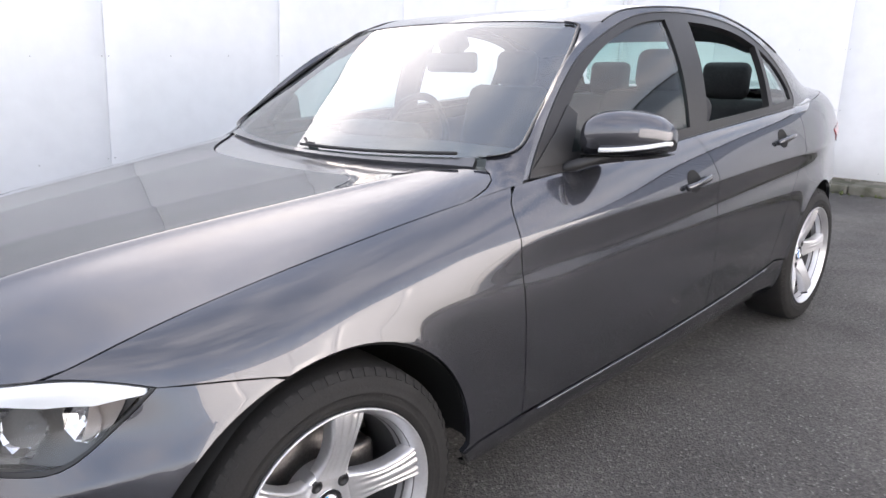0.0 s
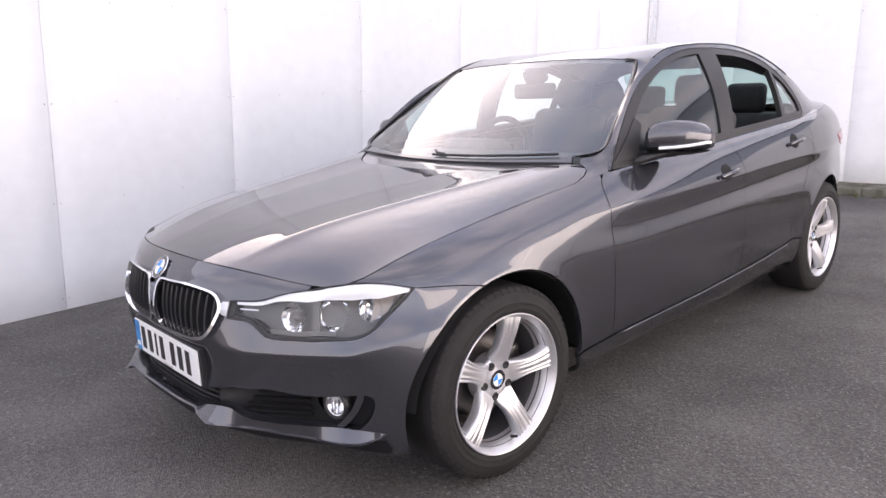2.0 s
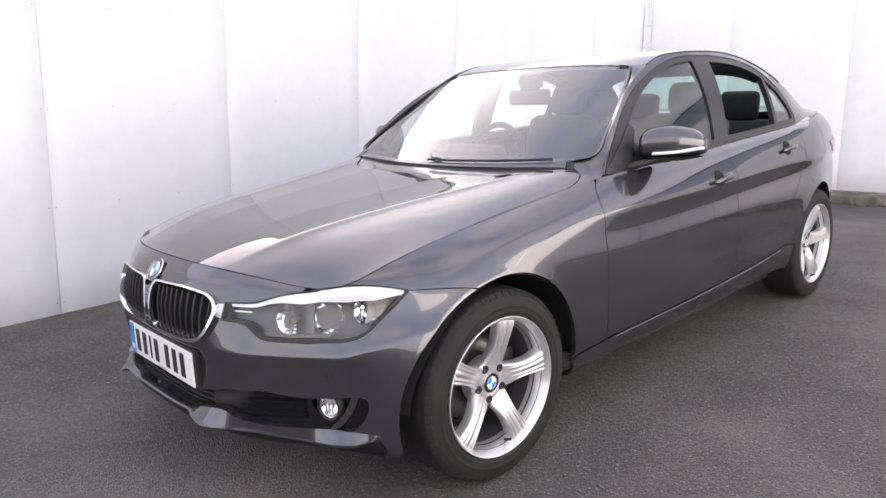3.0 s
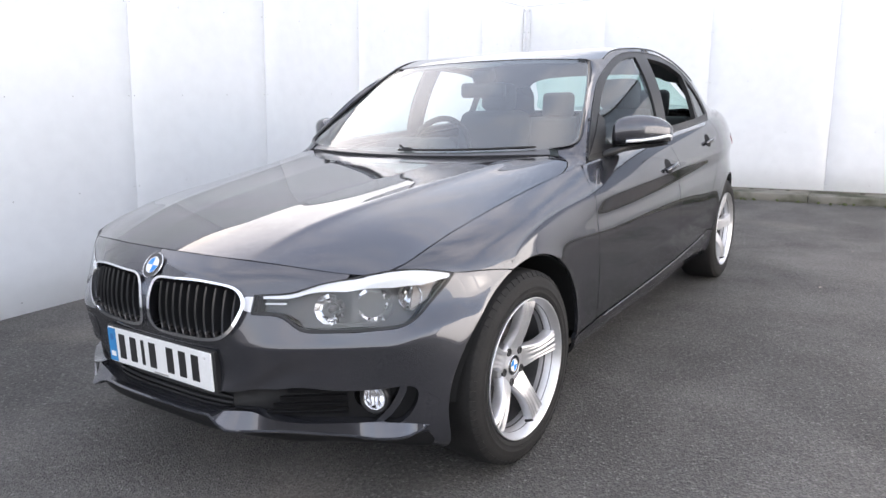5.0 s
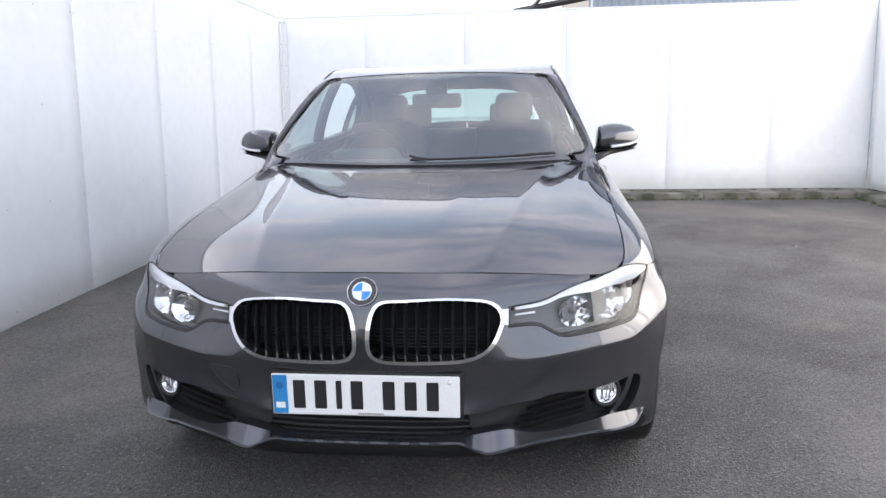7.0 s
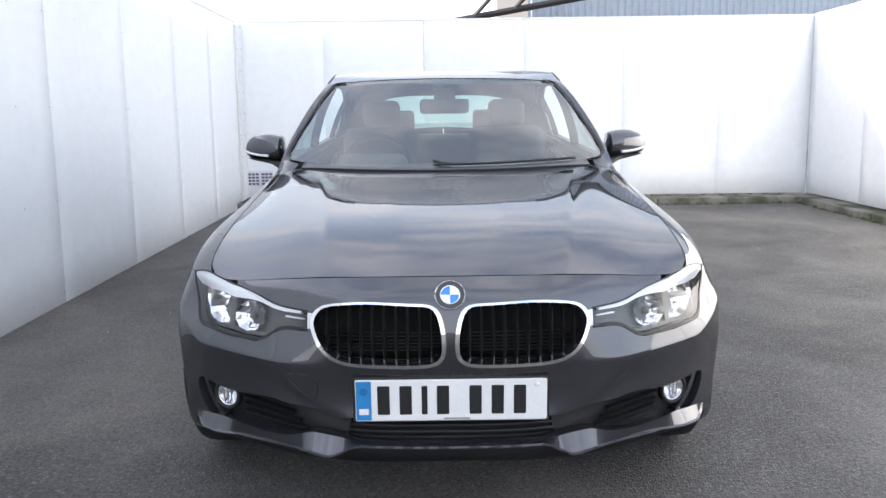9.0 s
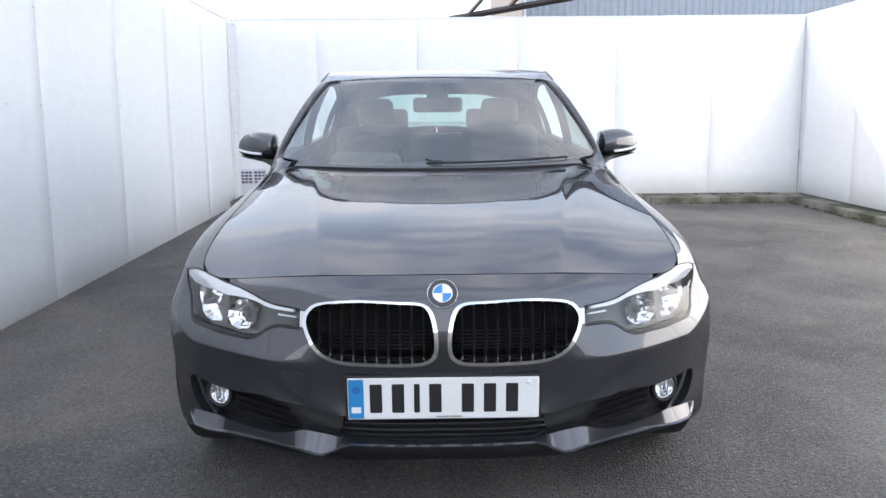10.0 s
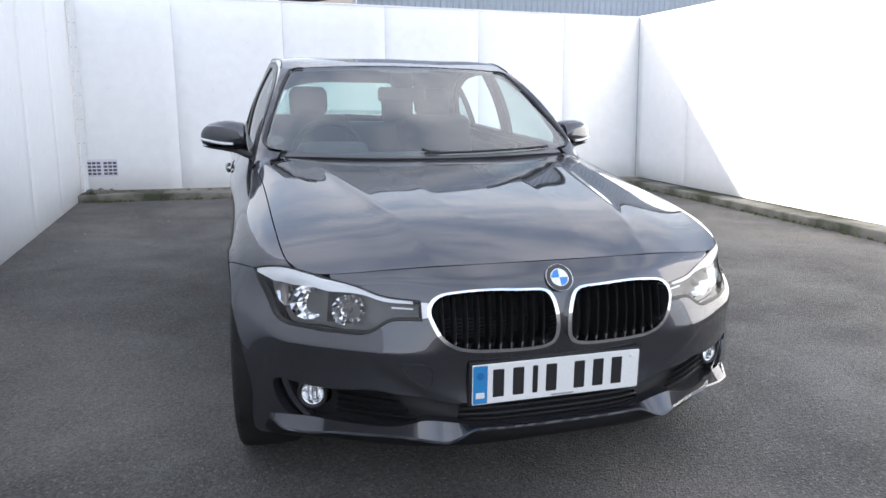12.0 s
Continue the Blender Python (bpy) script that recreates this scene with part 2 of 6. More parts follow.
def natural(x, y, q):
    """Natural cubic spline through (x, y) at q; y may have any trailing shape."""
    x, y, q = np.asarray(x, float), np.asarray(y, float), np.asarray(q, float)
    n, h = len(x), np.diff(x)
    shape = y.shape[1:]
    y = y.reshape(n, -1)
    a, r = np.eye(n), np.zeros_like(y)
    for i in range(1, n - 1):
        a[i, i - 1], a[i, i], a[i, i + 1] = h[i - 1], 2 * (h[i - 1] + h[i]), h[i]
        r[i] = 6 * ((y[i + 1] - y[i]) / h[i] - (y[i] - y[i - 1]) / h[i - 1])
    m = np.linalg.solve(a, r)
    k = np.clip(np.searchsorted(x, q) - 1, 0, n - 2)
    d, e, hh = (q - x[k])[:, None], (x[k + 1] - q)[:, None], h[k][:, None]
    out = m[k] * e**3 / (6 * hh) + m[k + 1] * d**3 / (6 * hh) + (y[k] / hh - m[k] * hh / 6) * e + (y[k + 1] / hh - m[k + 1] * hh / 6) * d
    return out.reshape(len(q), *shape)


def inside(points, poly):
    """Even-odd test of many points against one closed outline."""
    x, y = points[:, 0], points[:, 1]
    res = np.zeros(len(points), bool)
    px, py = poly[:, 0], poly[:, 1]
    qx, qy = np.roll(px, -1), np.roll(py, -1)
    for i in range(len(poly)):
        cross = (py[i] > y) != (qy[i] > y)
        if cross.any():
            res ^= cross & (x < (qx[i] - px[i]) * (y - py[i]) / (qy[i] - py[i] + 1e-15) + px[i])
    return res


def resample(poly, step):
    """A closed outline with points at even steps, corners kept."""
    out = []
    p = np.asarray(poly, float)
    for a, b in zip(p, np.roll(p, -1, axis=0)):
        k = max(1, int(round(np.linalg.norm(b - a) / step)))
        for i in range(k):
            out.append(a + (b - a) * i / k)
    out = np.array(out)
    keep = np.linalg.norm(out - np.roll(out, 1, axis=0), axis=1) > step * 0.2
    return out[keep]


def shrink(poly, d):
    """Moves a closed outline inwards by d."""
    p = np.asarray(poly, float)
    area = np.sum(p[:, 0] * np.roll(p[:, 1], -1) - np.roll(p[:, 0], -1) * p[:, 1])
    t = np.roll(p, -1, axis=0) - np.roll(p, 1, axis=0)
    t /= np.linalg.norm(t, axis=1)[:, None] + 1e-12
    n = np.stack([-t[:, 1], t[:, 0]], 1) * (1 if area > 0 else -1)
    return p + n * d


class Skin:
    """A smooth surface lofted through feature lines; u runs along them and w across, both about in metres."""

    def __init__(self, lines, nu, nw, relief=None, mirrored=True):
        a = np.array(lines, float)
        if mirrored:
            b = a[:, :0:-1].copy()
            b[:, :, 0] *= -1
            a = np.concatenate([b, a], axis=1)
        du = np.linalg.norm(np.diff(a, axis=1), axis=2).mean(0)
        u = np.concatenate([[0], np.cumsum(du)])
        mid = u[len(u) // 2] if mirrored else 0.0
        u = u - mid
        self.u = np.linspace(0.0 if not mirrored else -0.05, u[-1], nu)
        rows = np.stack([natural(u, line, self.u) for line in a])
        dw = np.linalg.norm(np.diff(rows, axis=0), axis=2).mean(1)
        w = np.concatenate([[0], np.cumsum(dw)])
        self.levels = w
        self.w = np.linspace(0, w[-1], nw)
        self.p = natural(w, rows, self.w)
        self.normals()
        if relief:
            self.p = self.p + self.n * relief(self.p)[..., None]
            self.normals()
        from mathutils.bvhtree import BVHTree
        idx = np.arange(nu * nw).reshape(nw, nu)
        quads = np.stack([idx[:-1, :-1], idx[:-1, 1:], idx[1:, 1:], idx[1:, :-1]], -1).reshape(-1, 4)
        self.tree = BVHTree.FromPolygons(self.p.reshape(-1, 3).tolist(), quads.tolist())
        self.nu, self.nw = nu, nw

    def normals(self):
        n = np.cross(np.gradient(self.p, axis=1), np.gradient(self.p, axis=0))
        n = n / (np.linalg.norm(n, axis=2)[..., None] + 1e-12)
        for k in range(3):
            n[:, 1:-1] = (n[:, :-2] + 2 * n[:, 1:-1] + n[:, 2:]) / 4
            n[1:-1] = (n[:-2] + 2 * n[1:-1] + n[2:]) / 4
        self.n = n / (np.linalg.norm(n, axis=2)[..., None] + 1e-12)

    def sample(self, grid, uw):
        uw = np.asarray(uw, float)
        fu = np.clip((uw[:, 0] - self.u[0]) / (self.u[1] - self.u[0]), 0, self.nu - 1.001)
        fw = np.clip((uw[:, 1] - self.w[0]) / (self.w[1] - self.w[0]), 0, self.nw - 1.001)
        i, j = fu.astype(int), fw.astype(int)
        a, b = (fu - i)[:, None], (fw - j)[:, None]
        return (grid[j, i] * (1 - a) + grid[j, i + 1] * a) * (1 - b) + (grid[j + 1, i] * (1 - a) + grid[j + 1, i + 1] * a) * b

    def at(self, uw):
        n = self.sample(self.n, uw)
        return self.sample(self.p, uw), n / (np.linalg.norm(n, axis=1)[:, None] + 1e-12)

    def meet(self, origin, way):
        """The (u, w) where a ray meets the surface, or the nearest point to its start's line."""
        loc, _, face, _ = self.tree.ray_cast(Vector(origin), Vector(way))
        if loc is None:
            best = None
            for k in range(0, 60):
                q = Vector(origin) + Vector(way) * (0.08 * k)
                l2, _, f2, d2 = self.tree.find_nearest(q)
                if best is None or d2 < best[2]:
                    best = (l2, f2, d2)
            loc, face = best[0], best[1]
        j, i = divmod(face, self.nu - 1)
        c, d, e = self.p[j, i], self.p[j, i + 1] - self.p[j, i], self.p[j + 1, i] - self.p[j, i]
        q = np.array(loc) - c
        m = np.array([[d @ d, d @ e], [d @ e, e @ e]])
        s = np.clip(np.linalg.solve(m + np.eye(2) * 1e-12, [d @ q, e @ q]), 0, 1)
        return (self.u[i] + s[0] * (self.u[1] - self.u[0]), self.w[j] + s[1] * (self.w[1] - self.w[0]))

    def side(self, pts, n=0):
        """(y, z) points of a side view, smoothed into n points, on the surface."""
        p = spline(pts, n) if n else np.array(pts, float)
        return [self.meet((2.0, y, z), (-1, 0, 0)) for y, z in p]

    def front(self, pts, n=0, closed=False):
        p = spline(pts, n, closed) if n else np.array(pts, float)
        return [self.meet((x, -2.2, z), (0, 1, 0)) for x, z in p]

    def oblique(self, pts, n=0):
        """3D points, smoothed, brought onto the surface by the shortest way."""
        p = spline(pts, n) if n else np.array(pts, float)
        out = []
        for q in p:
            loc, nor, face, d = self.tree.find_nearest(Vector(q))
            out.append(self.meet(tuple(loc + nor * 0.02 * (1 if nor.dot(Vector((loc.x, loc.y - 1.4, 0.3))) > 0 else -1)), tuple(-nor * (1 if nor.dot(Vector((loc.x, loc.y - 1.4, 0.3))) > 0 else -1))))
        return out


def sheet(skin, outline, holes=(), step=0.017, gap=0.002, lip=0.014, lift=0.0, mirror=False, mid=False):
    """A panel cut from a skin: triangles inside the outline, less the holes, with turned-in edges. Returns vertices, faces, loop normals."""
    outer = shrink(resample(outline, step), gap)
    loops = [outer] + [shrink(resample(h, step), -gap) for h in holes]
    if mid:
        for lp in loops:
            lp[np.abs(lp[:, 0]) < 0.008, 0] = 0.0
    lo, hi = outer.min(0), outer.max(0)
    gx, gy = np.meshgrid(np.arange(lo[0], hi[0], step), np.arange(lo[1], hi[1], step * 0.87))
    gx = gx + (np.arange(gy.shape[0])[:, None] % 2) * step / 2
    grid = np.stack([gx.ravel(), gy.ravel()], 1)
    ok = inside(grid, outer)
    for h in loops[1:]:
        ok &= ~inside(grid, h)
    rim = np.vstack(loops)
    grid = grid[ok]
    if len(grid):
        d2 = np.full(len(grid), 9.0)
        for c in range(0, len(rim), 200):
            d2 = np.minimum(d2, ((grid[:, None] - rim[None, c:c + 200]) ** 2).sum(2).min(1))
        grid = grid[d2 > (0.55 * step) ** 2]
    pts = np.vstack([rim, grid])
    edges, k = [], 0
    for lp in loops:
        edges += [(k + i, k + (i + 1) % len(lp)) for i in range(len(lp))]
        k += len(lp)
    from mathutils.geometry import delaunay_2d_cdt
    v2, _, tris, *_ = delaunay_2d_cdt([Vector(p) for p in pts], edges, [], 0, 1e-7)
    v2 = np.array([tuple(v) for v in v2])
    tris = np.array([t for t in tris if len(t) == 3])
    cen = v2[tris].mean(1)
    ok = inside(cen, outer)
    for h in loops[1:]:
        ok &= ~inside(cen, h)
    a, b, c = v2[tris[:, 0]], v2[tris[:, 1]], v2[tris[:, 2]]
    ok &= np.abs((b - a)[:, 0] * (c - a)[:, 1] - (b - a)[:, 1] * (c - a)[:, 0]) > 0.03 * step * step
    tris = tris[ok]
    p, n = skin.at(v2)
    p = p + n * lift
    used = {}
    for t in tris:
        for i in range(3):
            e = (t[i], t[(i + 1) % 3])
            used[tuple(sorted(e))] = None if tuple(sorted(e)) in used else e
    verts, faces = list(p), [tuple(t) for t in tris]
    area = np.cross(p[tris[:, 1]] - p[tris[:, 0]], p[tris[:, 2]] - p[tris[:, 0]])
    if (area * n[tris[:, 0]]).sum() < 0:
        faces = [f[::-1] for f in faces]
    loops_n = [n[i] for f in faces for i in f]
    if lip:
        for e in used.values():
            if e is None:
                continue
            a, b = e
            if mid and abs(v2[a][0]) < 1e-5 and abs(v2[b][0]) < 1e-5:
                continue
            k = len(verts)
            verts += [p[a], p[b], p[b] - n[b] * lip, p[a] - n[a] * lip]
            fn = np.cross(verts[k + 1] - verts[k], verts[k + 2] - verts[k])
            fn = fn / (np.linalg.norm(fn) + 1e-12)
            faces.append((k, k + 1, k + 2, k + 3))
            loops_n += [fn] * 4
    verts, loops_n = np.array(verts), np.array(loops_n)
    if mirror:
        verts = verts * (-1, 1, 1)
        loops_n = loops_n * (-1, 1, 1)
        new_n, c, new_f = [], 0, []
        for f in faces:
            new_n += list(loops_n[c:c + len(f)][::-1])
            new_f.append(tuple(f[::-1]))
            c += len(f)
        faces, loops_n = new_f, new_n
    return verts, faces, loops_n


def panel(name, skin, outline, mat, parent, label="", holes=(), mirror=False, **kw):
    v, f, n = sheet(skin, outline, holes, mirror=mirror, **kw)
    return part(name, mesh_from(name, v, f, mat, n), mat, parent, label)


def sweep(points, radius, sides=8, closed=False, flat=1.0, up=(0, 0, 1)):
    """A tube along points; flat squeezes it across the up direction."""
    p = np.asarray(points, float)
    k = len(p)
    t = (np.roll(p, -1, 0) - np.roll(p, 1, 0)) if closed else np.gradient(p, axis=0)
    t /= np.linalg.norm(t, axis=1)[:, None] + 1e-12
    verts, faces = [], []
    for i in range(k):
        a = np.cross(t[i], up)
        a /= np.linalg.norm(a) + 1e-12
        b = np.cross(a, t[i])
        for s in range(sides):
            c = 2 * math.pi * s / sides
            verts.append(p[i] + a * math.cos(c) * radius + b * math.sin(c) * radius * flat)
    for i in range(k if closed else k - 1):
        j = (i + 1) % k
        for s in range(sides):
            r = (s + 1) % sides
            faces.append((i * sides + s, i * sides + r, j * sides + r, j * sides + s))
    if not closed:
        faces += [tuple(range(sides))[::-1], tuple((k - 1) * sides + s for s in range(sides))]
    return verts, faces


def tube(name, points, radius, mat, parent, label="", **kw):
    v, f = sweep(points, radius, **kw)
    return part(name, mesh_from(name, v, f, mat), mat, parent, label)

# ---- the yard ----
LEFT_A, LEFT_B = -2.47, -0.036     # left wall: x = LEFT_A + LEFT_B * y
BACK_Y, RIGHT_X, WALL_TOP = 6.865, 4.91, 2.415
LEAN = 0.064                       # the yard falls towards its open end, so that plumb walls lean by this against the ground
LEFT_CORNER = LEFT_A + LEFT_B * BACK_Y


def ground_sheet():
    verts = [(-300, -300, 0), (300, -300, 0), (300, 300, 0), (-300, 300, 0)]
    ob = new("ground", mesh_from("ground", verts, [(0, 1, 2, 3)], ASPHALT, None, False))
    return tagged(ob, "dark worn asphalt yard with pale stains", "ground", kind="structure")


def wall_run(name, start, along, marks, bottom, top, label, rng):
    """A wall of sheet panels butted on a dark backing; marks are the joints' distances from the start."""
    length = marks[-1]
    turn = math.degrees(math.atan2(along[1], along[0]))
    base = pose(start[0], start[1], 0, 0, 0, turn)
    plumb = Matrix.Identity(4)
    plumb[0][2], plumb[1][2] = LEAN * math.sin(radians(turn)), LEAN * math.cos(radians(turn))
    bm = bmesh.new()
    box(bm, (marks[0], -0.10, bottom + 0.01), (length, -0.026, top - 0.012))
    bm.transform(plumb)
    me = bpy.data.meshes.new(name)
    bm.to_mesh(me)
    bm.free()
    me.materials.append(PANEL_EDGE)
    wall = new(name, me)
    wall.matrix_basis = base
    tagged(wall, label, "wall", kind="structure")
    for a, b in zip(marks[:-1], marks[1:]):
        bm = bmesh.new()
        box(bm, (a + 0.0013, -0.026, bottom), (b - 0.0013, -0.006, top), 0.0012, 1)
        bmesh.ops.subdivide_edges(bm, edges=[e for e in bm.edges if e.calc_length() > 0.5], cuts=7, use_grid_fill=True)
        lean, bow = rng.uniform(-0.0015, 0.0015), rng.uniform(-0.004, 0.004)
        for v in bm.verts:
            fx, fz = (v.co.x - a) / (b - a), (v.co.z - bottom) / (top - bottom)
            v.co.y += lean * (fx - 0.5) * 2 + bow * math.sin(math.pi * fx) * math.sin(math.pi * fz) + 0.0008 * math.sin(9 * fx + 7 * fz)
        bm.transform(plumb)
        part("panel", smooth_bm(bm), PANEL, wall)
        heads = bmesh.new()
        for fz in (0.03, 0.28, 0.53, 0.78, 0.985):
            for q in (a + 0.02, a + (b - a) / 3, b - (b - a) / 3, b - 0.02):
                bmesh.ops.create_uvsphere(heads, u_segments=8, v_segments=5, radius=0.0048, matrix=Matrix.Translation((q, -0.005, bottom + fz * (top - bottom))) @ Matrix.Diagonal((1, 0.5, 1, 1)))
        heads.transform(plumb)
        part("rivet_row", smooth_bm(heads), RIVET, wall)
    bm = bmesh.new()
    box(bm, (marks[0], -0.085, top), (length, 0.0, top + 0.022), 0.003, 1)
    bm.transform(plumb)
    part("capping", bm, STRIP, wall)
    return wall


ground_sheet()
rng = random.Random(4)
left_along = Vector((-LEFT_B, -1.0)).normalized()
left_marks = [1.22 * k for k in range(9)]
wall_run("wall_west", (LEFT_CORNER, BACK_Y), (left_along.x, left_along.y), left_marks, 0.0, WALL_TOP, "tall wall of white painted sheet panels with dark joints", rng)
wall_run("wall_north", (RIGHT_X, BACK_Y), (-1, 0), [0.0, 1.22, 2.51, 3.82, 5.15, 6.48, RIGHT_X - LEFT_CORNER], 0.10, WALL_TOP, "tall wall of white painted sheet panels above a concrete kerb", rng)
right_marks = [1.22 * k for k in range(8)]
wall_run("wall_east", (RIGHT_X, BACK_Y - right_marks[-1]), (0, 1), right_marks, 0.10, WALL_TOP, "sunlit tall wall of white painted sheet panels above a concrete kerb", rng)


def kerb(name, a, b, depth, height, label):
    """A cast kerb in lengths, with worn edges; it runs from a to b, its face to the left of that way."""
    a, b = Vector(a), Vector(b)
    run = (b - a).length
    turn = math.degrees(math.atan2(b.y - a.y, b.x - a.x))
    top = thing(name, label, "kerb", (a.x, a.y, 0), turn, kind="structure")
    n = max(1, round(run / 0.92))
    for i in range(n):
        bm = bmesh.new()
        box(bm, (i * run / n + 0.003, -0.11, -0.05), ((i + 1) * run / n - 0.003, depth, height + rng.uniform(-0.006, 0.006)), 0.014, 2)
        bmesh.ops.subdivide_edges(bm, edges=[e for e in bm.edges if e.calc_length() > 0.15], cuts=6, use_grid_fill=True)
        for v in bm.verts:
            q = noise.noise(Vector((v.co.x * 6, v.co.y * 9, v.co.z * 9)) + Vector((i * 3.1, 0, 0)))
            v.co += Vector((0, 1, 0.6)) * q * 0.008
        part("kerb_stone", smooth_bm(bm), KERB, top)
    return top


kerb("kerb_north", (RIGHT_X - 0.25, BACK_Y, 0), (LEFT_CORNER, BACK_Y, 0), 0.32, 0.085, "mossy concrete kerb along the foot of the wall")
kerb("kerb_east", (RIGHT_X, BACK_Y - 8.54, 0), (RIGHT_X, BACK_Y - 0.005, 0), 0.25, 0.085, "weathered concrete kerb with a pale sunlit top")


# ---- the car's skins ----
# feature lines from the sill up to the window line; each runs from the nose's middle round the corner to the tail's middle
SILL_UNDER = [(0, -.665, .240), (.26, -.650, .236), (.48, -.585, .238), (.64, -.465, .228), (.77, -.37, .205), (.83, -.26, .185), (.81, 0, .185), (.765, .3, .18), (.765, .5, .18), (.765, .66, .18), (.765, 1.1, .18), (.765, 1.65, .18), (.770, 2.25, .18), (.80, 2.81, .19), (.74, 3.12, .20), (.64, 3.42, .22), (.40, 3.62, .24), (0, 3.70, .25)]
SILL_LOW = [(0, -.728, .272), (.26, -.716, .268), (.48, -.640, .262), (.66, -.515, .252), (.798, -.400, .238), (.868, -.28, .232), (.868, 0, .24), (.846, .3, .235), (.846, .5, .235), (.846, .66, .235), (.846, 1.1, .235), (.846, 1.65, .235), (.850, 2.25, .24), (.862, 2.81, .26), (.80, 3.14, .28), (.70, 3.46, .30), (.44, 3.69, .32), (0, 3.77, .33)]
SILL_TOP = [(0, -.744, .33), (.26, -.732, .33), (.48, -.660, .33), (.668, -.532, .33), (.806, -.408, .33), (.876, -.28, .33), (.884, 0, .33), (.886, .3, .325), (.888, .5, .325), (.888, .66, .33), (.890, 1.1, .345), (.892, 1.65, .365), (.892, 2.25, .39), (.886, 2.81, .40), (.825, 3.16, .41), (.72, 3.50, .43), (.45, 3.73, .45), (0, 3.81, .45)]
DOOR_LOW = [(0, -.716, .44), (.26, -.710, .44), (.48, -.664, .44), (.670, -.537, .44), (.808, -.408, .44), (.878, -.28, .44), (.891, 0, .45), (.896, .3, .45), (.896, .5, .45), (.896, .66, .455), (.900, 1.1, .47), (.902, 1.65, .49), (.903, 2.25, .50), (.896, 2.81, .51), (.838, 3.17, .52), (.73, 3.51, .54), (.46, 3.75, .56), (0, 3.83, .56)]
DOOR_MID = [(0, -.736, .55), (.26, -.725, .55), (.48, -.657, .55), (.670, -.532, .55), (.803, -.402, .55), (.874, -.28, .55), (.895, 0, .57), (.900, .3, .575), (.900, .5, .58), (.901, .66, .585), (.904, 1.1, .595), (.905, 1.65, .61), (.906, 2.25, .62), (.900, 2.81, .625), (.842, 3.17, .64), (.735, 3.51, .66), (.46, 3.74, .67), (0, 3.82, .67)]
DOOR_HIGH = [(0, -.736, .64), (.26, -.721, .64), (.48, -.635, .635), (.664, -.522, .63), (.780, -.378, .63), (.855, -.272, .635), (.892, 0, .68), (.896, .3, .70), (.896, .5, .705), (.897, .66, .71), (.900, 1.1, .72), (.901, 1.65, .735), (.902, 2.25, .745), (.897, 2.81, .75), (.840, 3.16, .765), (.735, 3.49, .785), (.46, 3.72, .80), (0, 3.80, .80)]
SHOULDER = [(0, -.716, .710), (.26, -.699, .707), (.48, -.611, .698), (.656, -.513, .69), (.766, -.380, .692), (.830, -.272, .715), (.866, 0, .775), (.868, .3, .80), (.870, .5, .812), (.874, .66, .82), (.884, 1.1, .835), (.887, 1.65, .855), (.891, 2.25, .875), (.885, 2.81, .885), (.828, 3.15, .90), (.725, 3.47, .915), (.45, 3.70, .925), (0, 3.78, .93)]
EDGE_TOP = [(0, -.662, .768), (.26, -.642, .764), (.48, -.575, .746), (.640, -.503, .7295), (.722, -.422, .744), (.745, -.28, .787), (.757, 0, .846), (.764, .3, .886), (.773, .5, .911), (.784, .66, .931), (.797, 1.1, .962), (.792, 1.65, .992), (.795, 2.25, 1.025), (.770, 2.81, 1.06), (.715, 3.12, 1.08), (.62, 3.38, 1.09), (.38, 3.60, 1.095), (0, 3.68, 1.10)]
EDGE_IN = [(0, -.605, .815), (.258, -.585, .810), (.472, -.530, .785), (.615, -.485, .766), (.682, -.425, .782), (.685, -.26, .808), (.697, 0, .862), (.703, .3, .906), (.715, .5, .932), (.732, .66, .950), (.745, 1.1, .970), (.742, 1.65, .997), (.745, 2.25, 1.03), (.705, 2.81, 1.078), (.64, 3.08, 1.10), (.55, 3.30, 1.11), (.34, 3.50, 1.12), (0, 3.57, 1.125)]

ARCH = 0.372
AXLE_Z = 0.328
WHEELBASE = 2.81


